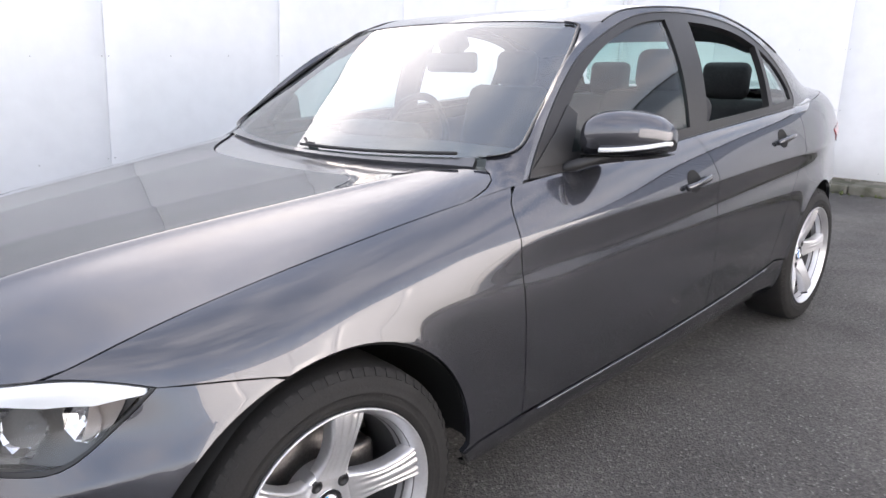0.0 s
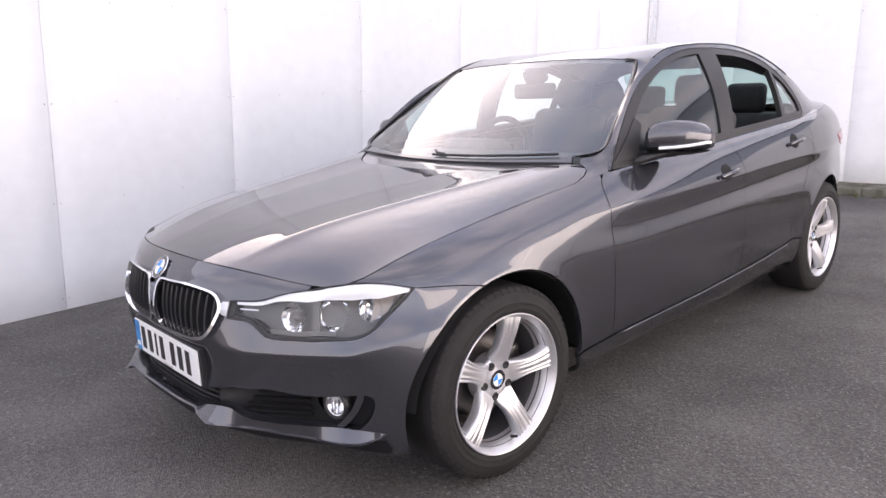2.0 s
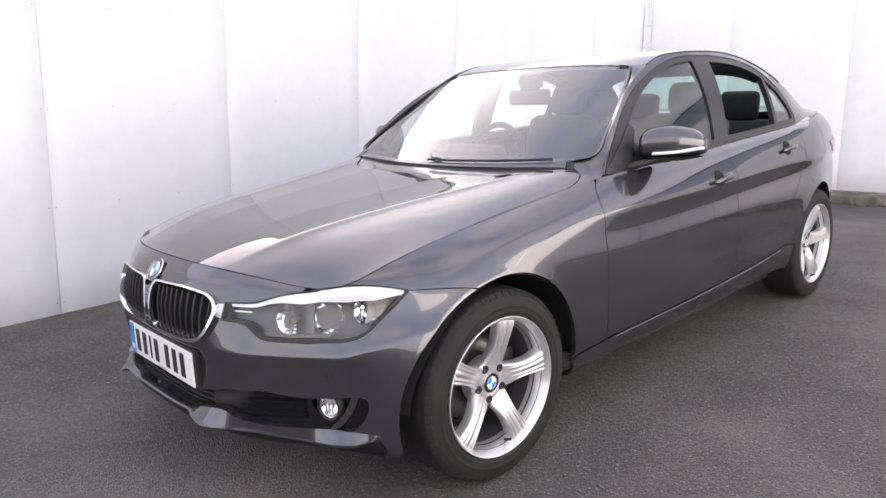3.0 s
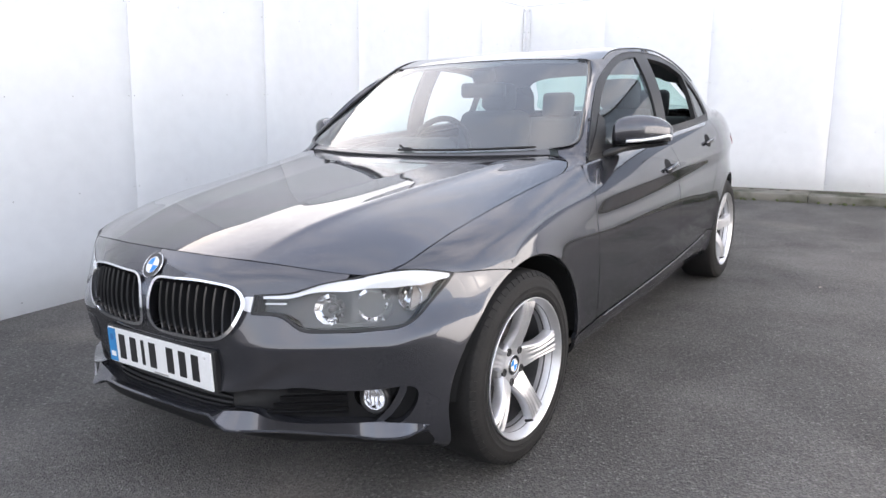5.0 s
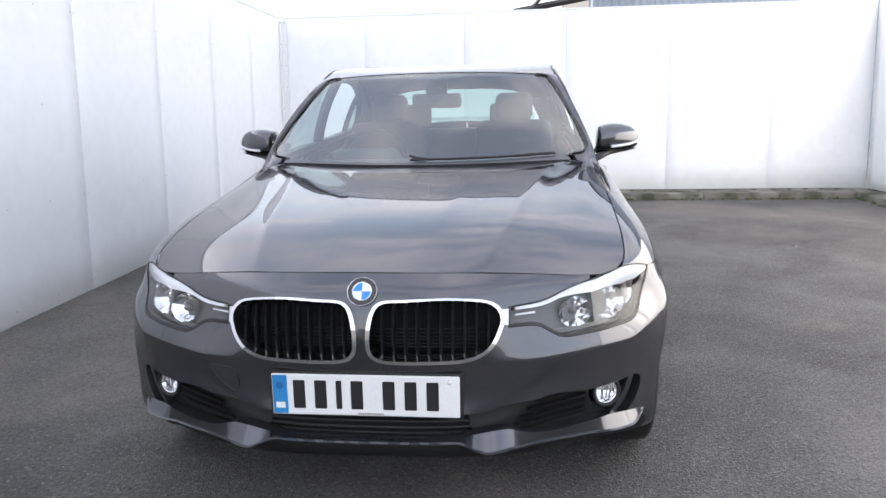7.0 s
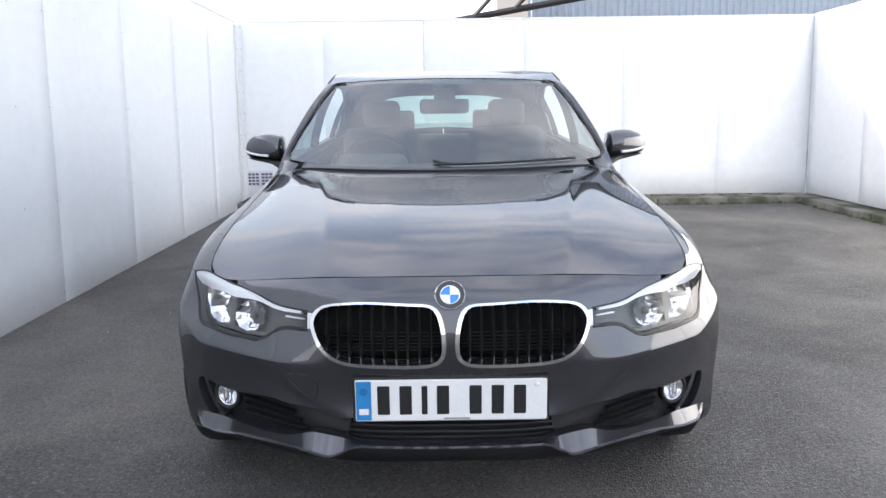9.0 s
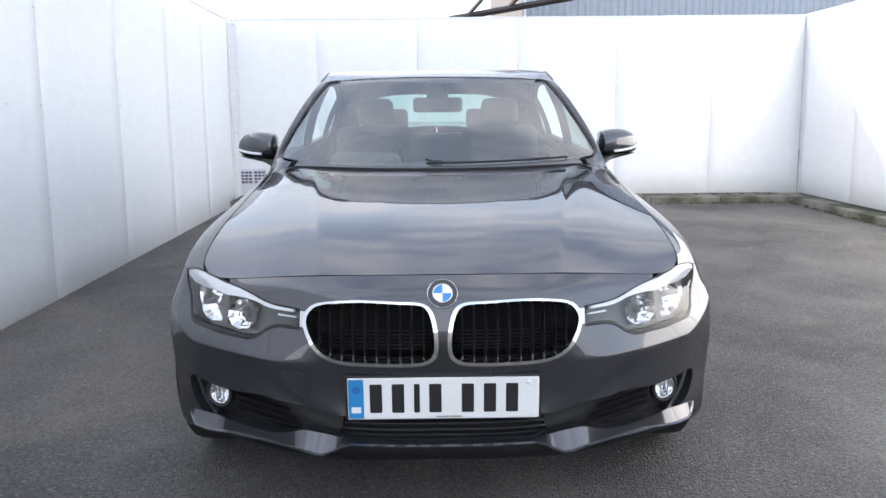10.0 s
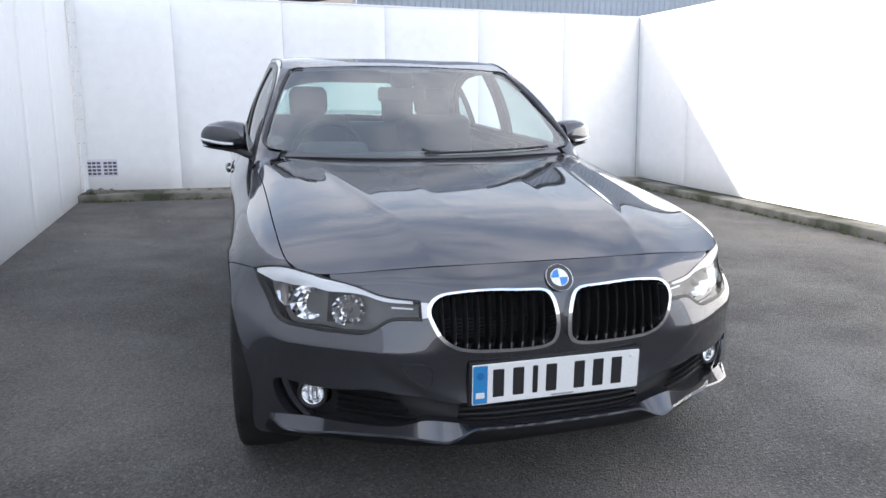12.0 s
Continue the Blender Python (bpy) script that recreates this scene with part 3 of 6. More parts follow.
def body_relief(p):
    """Creases: the flank's character line, the bumper's edge and the wheel-arch lips."""
    x, y, z = np.abs(p[..., 0]), p[..., 1], p[..., 2]
    ramp = np.clip((y - 0.02) / 0.7, 0, 1) ** 1.5
    line = 0.798 + 0.026 * y
    d = z - line
    flank = 0.011 * ramp * np.where(d > 0, np.exp(-d / 0.075), np.exp(d / 0.030)) - 0.007 * ramp * np.exp(-((d + 0.075) / 0.05) ** 2)
    low = 0.44 + 0.035 * y
    dl = z - low
    catcher = 0.006 * np.clip((y - 0.5) / 0.5, 0, 1) * np.clip((2.5 - y) / 0.4, 0, 1) * np.where(dl < 0, np.exp(dl / 0.05), np.exp(-dl / 0.09))
    db = z - (0.537 + 0.05 * np.clip((x - 0.74) / 0.12, 0, 1))
    nose = np.clip((-0.12 - y) / 0.12, 0, 1) * np.clip((x - 0.30) / 0.16, 0, 1)
    bumper = 0.020 * nose * (1 - 0.55 * np.clip((x - 0.74) / 0.12, 0, 1)) * np.where(db > 0, np.exp(-db / 0.060), np.exp(db / 0.085))
    ridge = x - np.interp(z, [.36, .385, .40, .43, .469, .51], [.25, .30, .345, .40, .456, .50])
    hollow = 0.013 * np.clip(ridge / 0.022, 0, 1) * np.exp(-np.clip(ridge - 0.022, 0, 1) / 0.10) * np.clip((0.53 - z) / 0.07, 0, 1) * np.clip((z - 0.36) / 0.03, 0, 1) * np.clip((-0.30 - y) / 0.1, 0, 1)
    lips = 0
    for yc in (0.0, WHEELBASE):
        r = np.hypot(y - yc, z - AXLE_Z)
        lips = lips + 0.012 * np.exp(-np.clip(r - ARCH, 0, 1) / 0.035) * (x > 0.78) * np.clip((x - 0.78) / 0.06, 0, 1)
    return flank + catcher + bumper + lips - hollow


BODY = Skin([SILL_UNDER, SILL_LOW, SILL_TOP, DOOR_LOW, DOOR_MID, DOOR_HIGH, SHOULDER, EDGE_TOP, EDGE_IN], 520, 190, body_relief)

# the glasshouse: windscreen, flanks and rear window are skins of their own, joined by pillars
SCREEN_FOOT = [(0, .545, .962), (.36, .580, .966), (.60, .630, .972), (.70, .662, .972), (.78, .700, .970)]
SCREEN_MID = [(0, .900, 1.200), (.33, .924, 1.200), (.56, .960, 1.197), (.648, .976, 1.190), (.72, .992, 1.185)]
SCREEN_TOP = [(0, 1.262, 1.410), (.30, 1.278, 1.407), (.50, 1.296, 1.398), (.574, 1.312, 1.392), (.64, 1.33, 1.385)]
SCREEN = Skin([SCREEN_FOOT, SCREEN_MID, SCREEN_TOP], 120, 70)
BELT = [(.778, .62, .935), (.795, .95, .948), (.799, 1.3, .964), (.792, 1.65, .984), (.791, 2.1, 1.010), (.780, 2.55, 1.040), (.735, 2.90, 1.066), (.69, 3.12, 1.080)]
FLANK = [(.660, .62, 1.19), (.683, .95, 1.19), (.714, 1.3, 1.20), (.732, 1.65, 1.205), (.728, 2.1, 1.21), (.705, 2.55, 1.20), (.645, 2.90, 1.19), (.59, 3.12, 1.18)]
RAIL = [(.500, .62, 1.42), (.515, .95, 1.425), (.553, 1.3, 1.43), (.608, 1.65, 1.435), (.606, 2.1, 1.43), (.580, 2.55, 1.41), (.53, 2.90, 1.38), (.47, 3.12, 1.36)]
SIDE = Skin([BELT, FLANK, RAIL], 200, 70, None, False)
REAR_FOOT = [(0, 3.17, 1.085), (.34, 3.14, 1.082), (.58, 3.06, 1.075), (.70, 2.98, 1.068)]
REAR_MID = [(0, 2.97, 1.210), (.31, 2.95, 1.207), (.53, 2.885, 1.195), (.62, 2.82, 1.190)]
REAR_TOP = [(0, 2.62, 1.385), (.28, 2.605, 1.38), (.47, 2.56, 1.352), (.54, 2.53, 1.337)]
REAR = Skin([REAR_FOOT, REAR_MID, REAR_TOP], 90, 50)
REAR.n = -REAR.n
RAIL_EDGE = [(1.285, 1.358), (1.34, 1.378), (1.41, 1.398), (1.50, 1.411), (1.62, 1.419), (1.84, 1.422), (2.05, 1.410), (2.25, 1.374), (2.42, 1.322), (2.56, 1.268)]
rail_line = SIDE.at(np.array(SIDE.side(RAIL_EDGE, 40)))[0]
HEADER = [(0, 1.374), (.30, 1.370), (.51, 1.358), (.560, 1.352)]
header_line = SCREEN.at(np.array(SCREEN.front(HEADER, 24)))[0]
BACK_HEADER = [(0, 1.352), (.30, 1.347), (.46, 1.318), (.51, 1.290)]
back_header = REAR.at(np.array([REAR.meet((x, 5.0, z), (0, -1, 0)) for x, z in spline(BACK_HEADER, 20)]))[0]


def cap_surface(controls):
    """A smooth height over the plan through control points (cubic radial basis)."""
    c = np.array(controls, float)
    c = np.vstack([c, c[c[:, 0] > 0.01] * (-1, 1, 1)])
    r = np.linalg.norm(c[:, None, :2] - c[None, :, :2], axis=2) ** 3
    m = np.zeros((len(c) + 3, len(c) + 3))
    m[:len(c), :len(c)] = r
    m[:len(c), len(c):] = np.stack([np.ones(len(c)), c[:, 0], c[:, 1]], 1)
    m[len(c):, :len(c)] = m[:len(c), len(c):].T
    k = np.linalg.solve(m, np.concatenate([c[:, 2], [0, 0, 0]]))

    def height(x, y):
        shape = np.shape(x)
        q = np.stack([np.ravel(x), np.ravel(y)], 1)
        d = np.linalg.norm(q[:, None] - c[None, :, :2], axis=2) ** 3
        return (d @ k[:len(c)] + k[len(c)] + q @ k[len(c) + 1:]).reshape(shape)
    return height


class Cap:
    """A height field used like a skin: u is x and w is y."""

    def __init__(self, height):
        self.height = height

    def at(self, xy):
        xy = np.asarray(xy, float)
        x, y, e = xy[:, 0], xy[:, 1], 0.004
        z = self.height(x, y)
        zx = (self.height(x + e, y) - self.height(x - e, y)) / (2 * e)
        zy = (self.height(x, y + e) - self.height(x, y - e)) / (2 * e)
        n = np.stack([-zx, -zy, np.ones_like(zx)], 1)
        return np.stack([x, y, z], 1), n / np.linalg.norm(n, axis=1)[:, None]


def smooth_cap(controls, weights, degree):
    """A height over the plan as one low polynomial, even in x, nearest to weighted control points."""
    c, k = np.array(controls, float), np.array(weights, float)

    def terms(x, y):
        x, y = np.ravel(x) / 0.75, np.ravel(y) / 0.65
        return np.stack([x ** (2 * i) * y ** j for i in range(4) for j in range(degree + 1) if 1.2 * i + j <= degree], 1)
    co = np.linalg.lstsq(terms(c[:, 0], c[:, 1]) * k[:, None], c[:, 2] * k, rcond=None)[0]
    return lambda x, y: (terms(x, y) @ co).reshape(np.shape(x))


HOOD_MIDDLE = [(0, -.45, .829), (0, -.2, .874), (0, .05, .908), (0, .3, .935), (0, .58, .962), (.35, .60, .963), (.64, .64, .968), (.35, .05, .902), (.35, -.25, .862)]
HOOD_RIM = [(0, -.600, .793), (.25, -.583, .788), (.45, -.515, .775), (.59, -.435, .765), (.665, -.365, .779), (.685, -.26, .808), (.697, 0, .862), (.703, .3, .906), (.715, .5, .932)]
hood_smooth = smooth_cap(EDGE_TOP[:9] + HOOD_RIM + HOOD_MIDDLE, [4] * 9 + [0.5] * 9 + [1.5] * 9, 5)


def hood_height(x, y):
    """The bonnet with its two pairs of raised creases."""
    ax = np.abs(x)
    z = hood_smooth(x, y)
    fade = np.clip((y + 0.66) / 0.25, 0, 1) * np.clip((0.62 - y) / 0.2, 0, 1)
    for x0, x1, size, soft in ((0.33, 0.565, 0.0056, 0.022), (0.13, 0.29, 0.0012, 0.030)):
        line = x0 + (x1 - x0) * (y + 0.6) / 1.2
        d = ax - line
        d = np.sign(d) * (np.sqrt(d * d + 0.00012) - 0.011)
        z = z + size * fade * np.where(d > 0, np.exp(-d / soft), np.exp(d / (soft * 2.2)))
    return z


HOOD = Cap(hood_height)
roof_controls = [tuple(q) for q in header_line[::4]] + [tuple(q) for q in rail_line[2::4]] + [tuple(q) for q in back_header[::4]]
roof_controls += [(0, 1.5, 1.428), (0, 1.75, 1.442), (0, 2.0, 1.444), (0, 2.25, 1.429), (0, 2.5, 1.398), (.36, 1.55, 1.428), (.38, 1.9, 1.441), (.36, 2.25, 1.420), (.54, 1.65, 1.431), (.54, 1.9, 1.434), (.53, 2.15, 1.416)]
ROOF = Cap(cap_surface(roof_controls))

# ---- the car ----
car = thing("car", "dark grey metallic four-door saloon car parked on asphalt", "car")


def both(make):
    for m in (False, True):
        make(m)


edge_w = BODY.levels[7]


def top_edge(y0, y1, n):
    """The upper feature line between two distances along the flank."""
    row = BODY.sample(BODY.p, np.stack([BODY.u, np.full(BODY.nu, edge_w)], 1))
    ok = BODY.u >= 0
    ys = row[ok, 1]
    us = BODY.u[ok]
    return [(float(np.interp(y, ys, us)), edge_w) for y in np.linspace(y0, y1, n)]


def top_edge_x(x0, x1, n):
    row = BODY.sample(BODY.p, np.stack([BODY.u, np.full(BODY.nu, edge_w)], 1))
    ok = (BODY.u >= -0.04) & (row[:, 1] < -0.3)
    return [(float(np.interp(x, row[ok, 0], BODY.u[ok])), edge_w) for x in np.linspace(x0, x1, n)]


def arch_points(yc, a0, a1, n, r=ARCH):
    return BODY.side([(yc + r * math.cos(a), AXLE_Z + r * math.sin(a)) for a in np.linspace(radians(a0), radians(a1), n)])


# key lines shared by neighbouring panels
LAMP_INNER_TOP, LAMP_TIP = (.392, .672), (.827, .715)
lamp_top = BODY.front([(.390, .676), (.44, .679), (.49, .685), (.535, .701), (.58, .714), (.618, .7215)], 12)
lamp_top2 = BODY.oblique([(.640, -.503, .7255), (.712, -.432, .736), (.765, -.370, .733), (.800, -.330, .725), (.8265, -.296, .714)], 14)
lamp_low = BODY.oblique([(.8265, -.296, .714), (.812, -.330, .677), (.791, -.365, .641), (.763, -.437, .590), (.709, -.50, .580), (.66, -.545, .579)], 16)
lamp_low2 = BODY.front([(.66, .579), (.60, .580), (.56, .580), (.53, .585), (.50, .603), (.475, .618), (.45, .623), (.390, .624)], 14)
lamp_outline = lamp_top + lamp_top2 + lamp_low[1:] + lamp_low2[1:]
wing_seam = BODY.oblique([(.828, -.293, .7125), (.855, -.215, .702), (.885, -.13, .687)], 6)
sill_seam_z = 0.335
door_front = BODY.side([(.665, .932), (.612, .895), (.588, .80), (.592, .60), (.60, .45), (.60, .334)], 16)
door_mid = BODY.side([(1.60, .990), (1.625, .90), (1.645, .75), (1.645, .60), (1.640, .45), (1.637, .356)], 14)
door_rear = BODY.side([(2.50, 1.04), (2.52, .95), (2.50, .85), (2.43, .74), (2.36, .66), (2.28, .54), (2.225, .392)], 16)


def up(points):
    return points[::-1]


def body_panels(m):
    near_low = BODY.side([(.345, .325), (.60, .328)], 5)
    arch_front = arch_points(0, 2, 107, 26)
    arch_nose = arch_points(0, 108, 197, 22)
    # wing
    hood_run = top_edge(-.434, .655, 38)
    panel("front_wing", BODY, hood_run + door_front[1:] + near_low[::-1][1:] + arch_front + up(wing_seam)[1:] + [q for q in up(lamp_top2)[1:] if BODY.at(np.array([q]))[0][0][0] > 0.716], PAINT, car, mirror=m)
    # doors
    sill_f = BODY.side([(.60, .334), (1.1, .340), (1.637, .356)], 16)
    door = panel("front_door", BODY, top_edge(.665, 1.60, 26) + door_mid[1:] + up(sill_f)[1:] + up(door_front)[1:], PAINT, car, mirror=m)
    sill_r = BODY.side([(1.637, .356), (1.95, .370), (2.225, .392)], 12)
    rear = panel("rear_door", BODY, top_edge(1.60, 2.50, 26) + door_rear[1:] + up(sill_r)[1:] + up(door_mid)[1:], PAINT, car, mirror=m)
    # sill under the doors
    low = [(BODY.side([(y, .30)])[0][0], BODY.levels[0] + 0.01) for y in np.linspace(2.40, .47, 30)]
    panel("sill", BODY, BODY.side([(.352, .318), (.60, .325)], 6) + [(u, w - 0.004) for u, w in sill_f[1:]] + [(u, w - 0.004) for u, w in sill_r[1:]] + BODY.side([(2.30, .40), (2.42, .385)], 4) + low, PAINT, car, mirror=m)
    edge_p, edge_n = BODY.at(np.array([(u, w - 0.011) for u, w in sill_f[1:] + sill_r[1:]]))
    tube("sill_edge", (edge_p + edge_n * 0.0012) * (-1 if m else 1, 1, 1), 0.0046, PAINT, car, "rolled upper edge of the sill", sides=8)
    # rear quarter, with the tail
    tail_u = BODY.u[-1]
    quarter_top = top_edge(2.50, 3.2, 16)
    rear_arch = arch_points(WHEELBASE, -14, 172, 44)
    edge = BODY.side([(3.22, 1.07), (3.30, .95)], 4)
    tail = [(u, edge_w) for u in np.linspace(quarter_top[-1][0], tail_u - 0.004, 26)] + [(tail_u - 0.004, w) for w in np.linspace(edge_w, 0.02, 22)[1:]] + [(u, 0.02) for u in np.linspace(tail_u - 0.004, BODY.side([(3.19, .25)])[0][0], 30)[1:]]
    panel("rear_quarter", BODY, quarter_top + tail[1:] + rear_arch + BODY.side([(2.42, .39), (2.30, .405)], 3) + up(door_rear)[:-1], PAINT, car, mirror=m)
    return door, rear


DOORS = [body_panels(False), body_panels(True)]

# front bumper with its openings
KIDNEY = [(.014, .613), (.020, .655), (.040, .694), (.10, .704), (.209, .707), (.30, .700), (.350, .685), (.372, .652), (.366, .620), (.346, .582), (.300, .552), (.206, .543), (.10, .542), (.040, .550), (.018, .572)]
INTAKE_TOP = [(0, .381), (.20, .383), (.26, .387), (.305, .386), (.35, .395), (.42, .408), (.475, .413), (.51, .420), (.58, .414), (.64, .409), (.70, .410), (.755, .416)]
INTAKE_END = [(.755, .416), (.780, .408), (.784, .380), (.764, .332), (.734, .305)]
INTAKE_LOW = [(.734, .305), (.705, .310), (.61, .318), (.52, .319), (.46, .325), (.42, .333), (.39, .343)]
INTAKE_LIP = [(.39, .343), (.34, .340), (.262, .328), (.22, .325), (0, .324)]
intake_edge = BODY.front(INTAKE_TOP, 40) + BODY.front(INTAKE_END, 16)[1:] + BODY.front(INTAKE_LOW, 24)[1:] + BODY.front(INTAKE_LIP, 18)[1:]
kidney_edge = BODY.front(KIDNEY, 70, True)


def twin(name, skin, line, mat, parent, label="", holes=(), **kw):
    """A panel that crosses the car's middle: one half and its mirror image in one mesh."""
    v, f, n = sheet(skin, line, holes, mid=True, **kw)
    v2, f2, n2 = sheet(skin, line, holes, mirror=True, mid=True, **kw)
    k = len(v)
    return part(name, mesh_from(name, list(v) + list(v2), list(f) + [tuple(i + k for i in q) for q in f2], mat, list(n) + list(n2)), mat, parent, label)


bumper_top = top_edge_x(0.0, .620, 24)
bumper_low = [(u, BODY.levels[0] + 0.012) for u in np.linspace(BODY.side([(-.36, .22)])[0][0], 0.0, 44)]
bumper_end = BODY.front([(.390, .676), (.386, .650), (.390, .624)], 4)
bumper_arch = arch_points(0, 108, 197, 26)
bumper_line = bumper_top + lamp_top[::-1] + bumper_end[1:] + lamp_low2[::-1][1:] + lamp_low[::-1][1:] + wing_seam[1:] + bumper_arch + bumper_low + intake_edge[::-1]
twin("front_bumper", BODY, bumper_line, PAINT, car, "dark grey bumper cover with black grille openings", holes=[kidney_edge], gap=0.0015, step=0.013, lip=0.03)


# bonnet
edge_row = BODY.at(np.array(top_edge_x(0.0, .70, 30) + top_edge(-.40, .50, 40)))[0]
right = [(p[0], p[1]) for p in edge_row] + [(.768, .54), (.757, .590), (.738, .630), (.70, .660)]
rear_edge = [tuple(p) for p in spline([(.70, .660), (.64, .632), (.55, .550), (.42, .440), (.25, .392), (0, .375)], 26)][1:]
half = [p for p in right + rear_edge]
outline = half + [(-x, y) for x, y in half[::-1][1:-1]]
panel("bonnet", HOOD, outline, PAINT, car, "long dark grey bonnet with raised creases", step=0.0095, gap=0.0022)

# roof
half = [(q[0], q[1]) for q in header_line] + [(q[0], q[1]) for q in rail_line] + [(q[0], q[1]) for q in back_header[::-1]]
outline = half + [(-x, y) for x, y in half[::-1][1:-1]]
panel("roof", ROOF, outline, PAINT, car, "dark grey roof panel", step=0.03, gap=0.001)

# windscreen, side frames and panes
screen_half = SCREEN.front([(0, .972), (.30, .976), (.52, .986)], 12) + SCREEN.front([(.61, .994), (.692, 1.003), (.724, 1.022), (.715, 1.059), (.688, 1.126), (.652, 1.205), (.599, 1.299), (.562, 1.348)], 22) + SCREEN.front([(.51, 1.358), (.30, 1.370), (0, 1.374)], 12)
DLO_LOW = [(.730, .944), (1.20, .965), (1.60, .990), (2.00, 1.014), (2.30, 1.032), (2.53, 1.048)]
DLO_HIGH = [(2.53, 1.048), (2.560, 1.072), (2.548, 1.14), (2.48, 1.222), (2.38, 1.290), (2.24, 1.346), (2.05, 1.384), (1.84, 1.400), (1.65, 1.402), (1.50, 1.390), (1.369, 1.358), (1.216, 1.306), (1.109, 1.264), (1.014, 1.211), (.927, 1.149), (.852, 1.085), (.784, 1.016), (.730, .944)]
dlo_line = SIDE.side(DLO_LOW, 40) + SIDE.side(DLO_HIGH, 76)[1:-1]
PILLAR_EDGE = [(.728, .975), (.770, 1.028), (.838, 1.098), (.913, 1.163), (1.0, 1.226), (1.095, 1.280), (1.20, 1.325), (1.285, 1.358)]
pillar_edge = SIDE.side(PILLAR_EDGE, 26)
C_EDGE = [(2.56, 1.268), (2.70, 1.215), (2.86, 1.145), (3.0, 1.085)]
c_edge = SIDE.side(C_EDGE, 14)
back_line = [REAR.meet((x, 5.0, z), (0, -1, 0)) for x, z in spline([(0, 1.10), (.40, 1.103), (.555, 1.115), (.565, 1.135), (.525, 1.19), (.478, 1.275), (.445, 1.308), (.30, 1.340), (0, 1.346)], 44)]


def frame_half(m):
    s = -1 if m else 1
    foot = [(u, 0.004) for u, w in SIDE.side([(y, .99) for y in np.linspace(3.0, .70, 60)])]
    line = pillar_edge + SIDE.side(RAIL_EDGE, 40)[1:] + c_edge[1:] + foot
    body = panel("side_frame", SIDE, line, PAINT, car, "painted windscreen pillar, cant rail and rear pillar", holes=[dlo_line], mirror=m, gap=0.0, step=0.025, lip=0.02)
    # windscreen pillar between glass edge and side frame
    glass_edge = spline(SCREEN.at(np.array([(u - 0.003, w) for u, w in screen_half[13:35]]))[0], 30)
    side_edge = SIDE.at(np.array(SIDE.side(PILLAR_EDGE, 30)))[0]
    bridge("windscreen_pillar", glass_edge, side_edge, Vector((0.75, -0.6, 0.35)), 0.004, PAINT, body, m)
    bridge("pillar_seal", glass_edge + (-0.004, -0.002, 0.001), glass_edge + (0.012, -0.006, 0.003), Vector((0, -1, 0.4)), 0.003, SEAL, body, m)
    rear_edge = REAR.at(np.array([REAR.meet((x, 5.0, z), (0, -1, 0)) for x, z in spline([(.512, 1.290), (.545, 1.20), (.585, 1.13), (.60, 1.09)], 14)]))[0]
    bridge("rear_pillar", SIDE.at(np.array(c_edge))[0], rear_edge, Vector((0.6, 0.6, 0.5)), 0.012, PAINT, body, m)


def bridge(name, a, b, out, bulge, mat, parent, m, n=9):
    """A rounded strip between two edges of equal count."""
    a, b = np.asarray(a), np.asarray(b)
    out = np.array(out.normalized())
    rows = [a + (b - a) * f + out * bulge * 4 * f * (1 - f) for f in np.linspace(0, 1, n)]
    p = np.stack(rows)
    if m:
        p = p * (-1, 1, 1)
    k = p.shape[1]
    faces = [(i * k + j, i * k + j + 1, (i + 1) * k + j + 1, (i + 1) * k + j) for i in range(n - 1) for j in range(k - 1)]
    flat = p.reshape(-1, 3)
    q = faces[len(faces) // 2]
    nrm = np.cross(flat[q[1]] - flat[q[0]], flat[q[2]] - flat[q[0]])
    if nrm @ (out * ((-1, 1, 1) if m else (1, 1, 1))) < 0:
        faces = [f[::-1] for f in faces]
    return part(name, mesh_from(name, flat, faces, mat), mat, parent)


both(frame_half)


def panes(m):
    front_line = SIDE.side([(.865, 0.996), (1.2, 1.006), (1.590, 1.022)], 20) + SIDE.side([(1.610, 1.376), (1.48, 1.362), (1.35, 1.328), (1.20, 1.273), (1.07, 1.206), (.97, 1.132), (.905, 1.065)], 24)
    back_pane = SIDE.side([(1.715, 1.030), (1.95, 1.042), (2.265, 1.058)], 14) + SIDE.side([(2.292, 1.294), (2.16, 1.332), (1.98, 1.360), (1.752, 1.373)], 16)
    quarter = SIDE.side([(2.298, 1.062), (2.40, 1.067), (2.525, 1.076)], 10) + SIDE.side([(2.522, 1.12), (2.465, 1.190), (2.40, 1.240), (2.322, 1.282)], 12)
    d_front, d_rear = DOORS[1] if m else DOORS[0]
    panel("window", SIDE, front_line, SIDE_GLASS, d_front, "tinted door window", mirror=m, lift=-0.006, lip=0, gap=-0.006).visible_shadow = False
    panel("quarter_window", SIDE, quarter, SIDE_GLASS, car, "small tinted rear quarter window", mirror=m, lift=-0.006, lip=0, gap=-0.006).visible_shadow = False
    panel("window_trim", SIDE, dlo_line, TRIM_BLACK, car, "black window surround with central door pillar", holes=[front_line, back_pane, quarter], mirror=m, gap=-0.002, step=0.02, lip=0.025, lift=0.001)


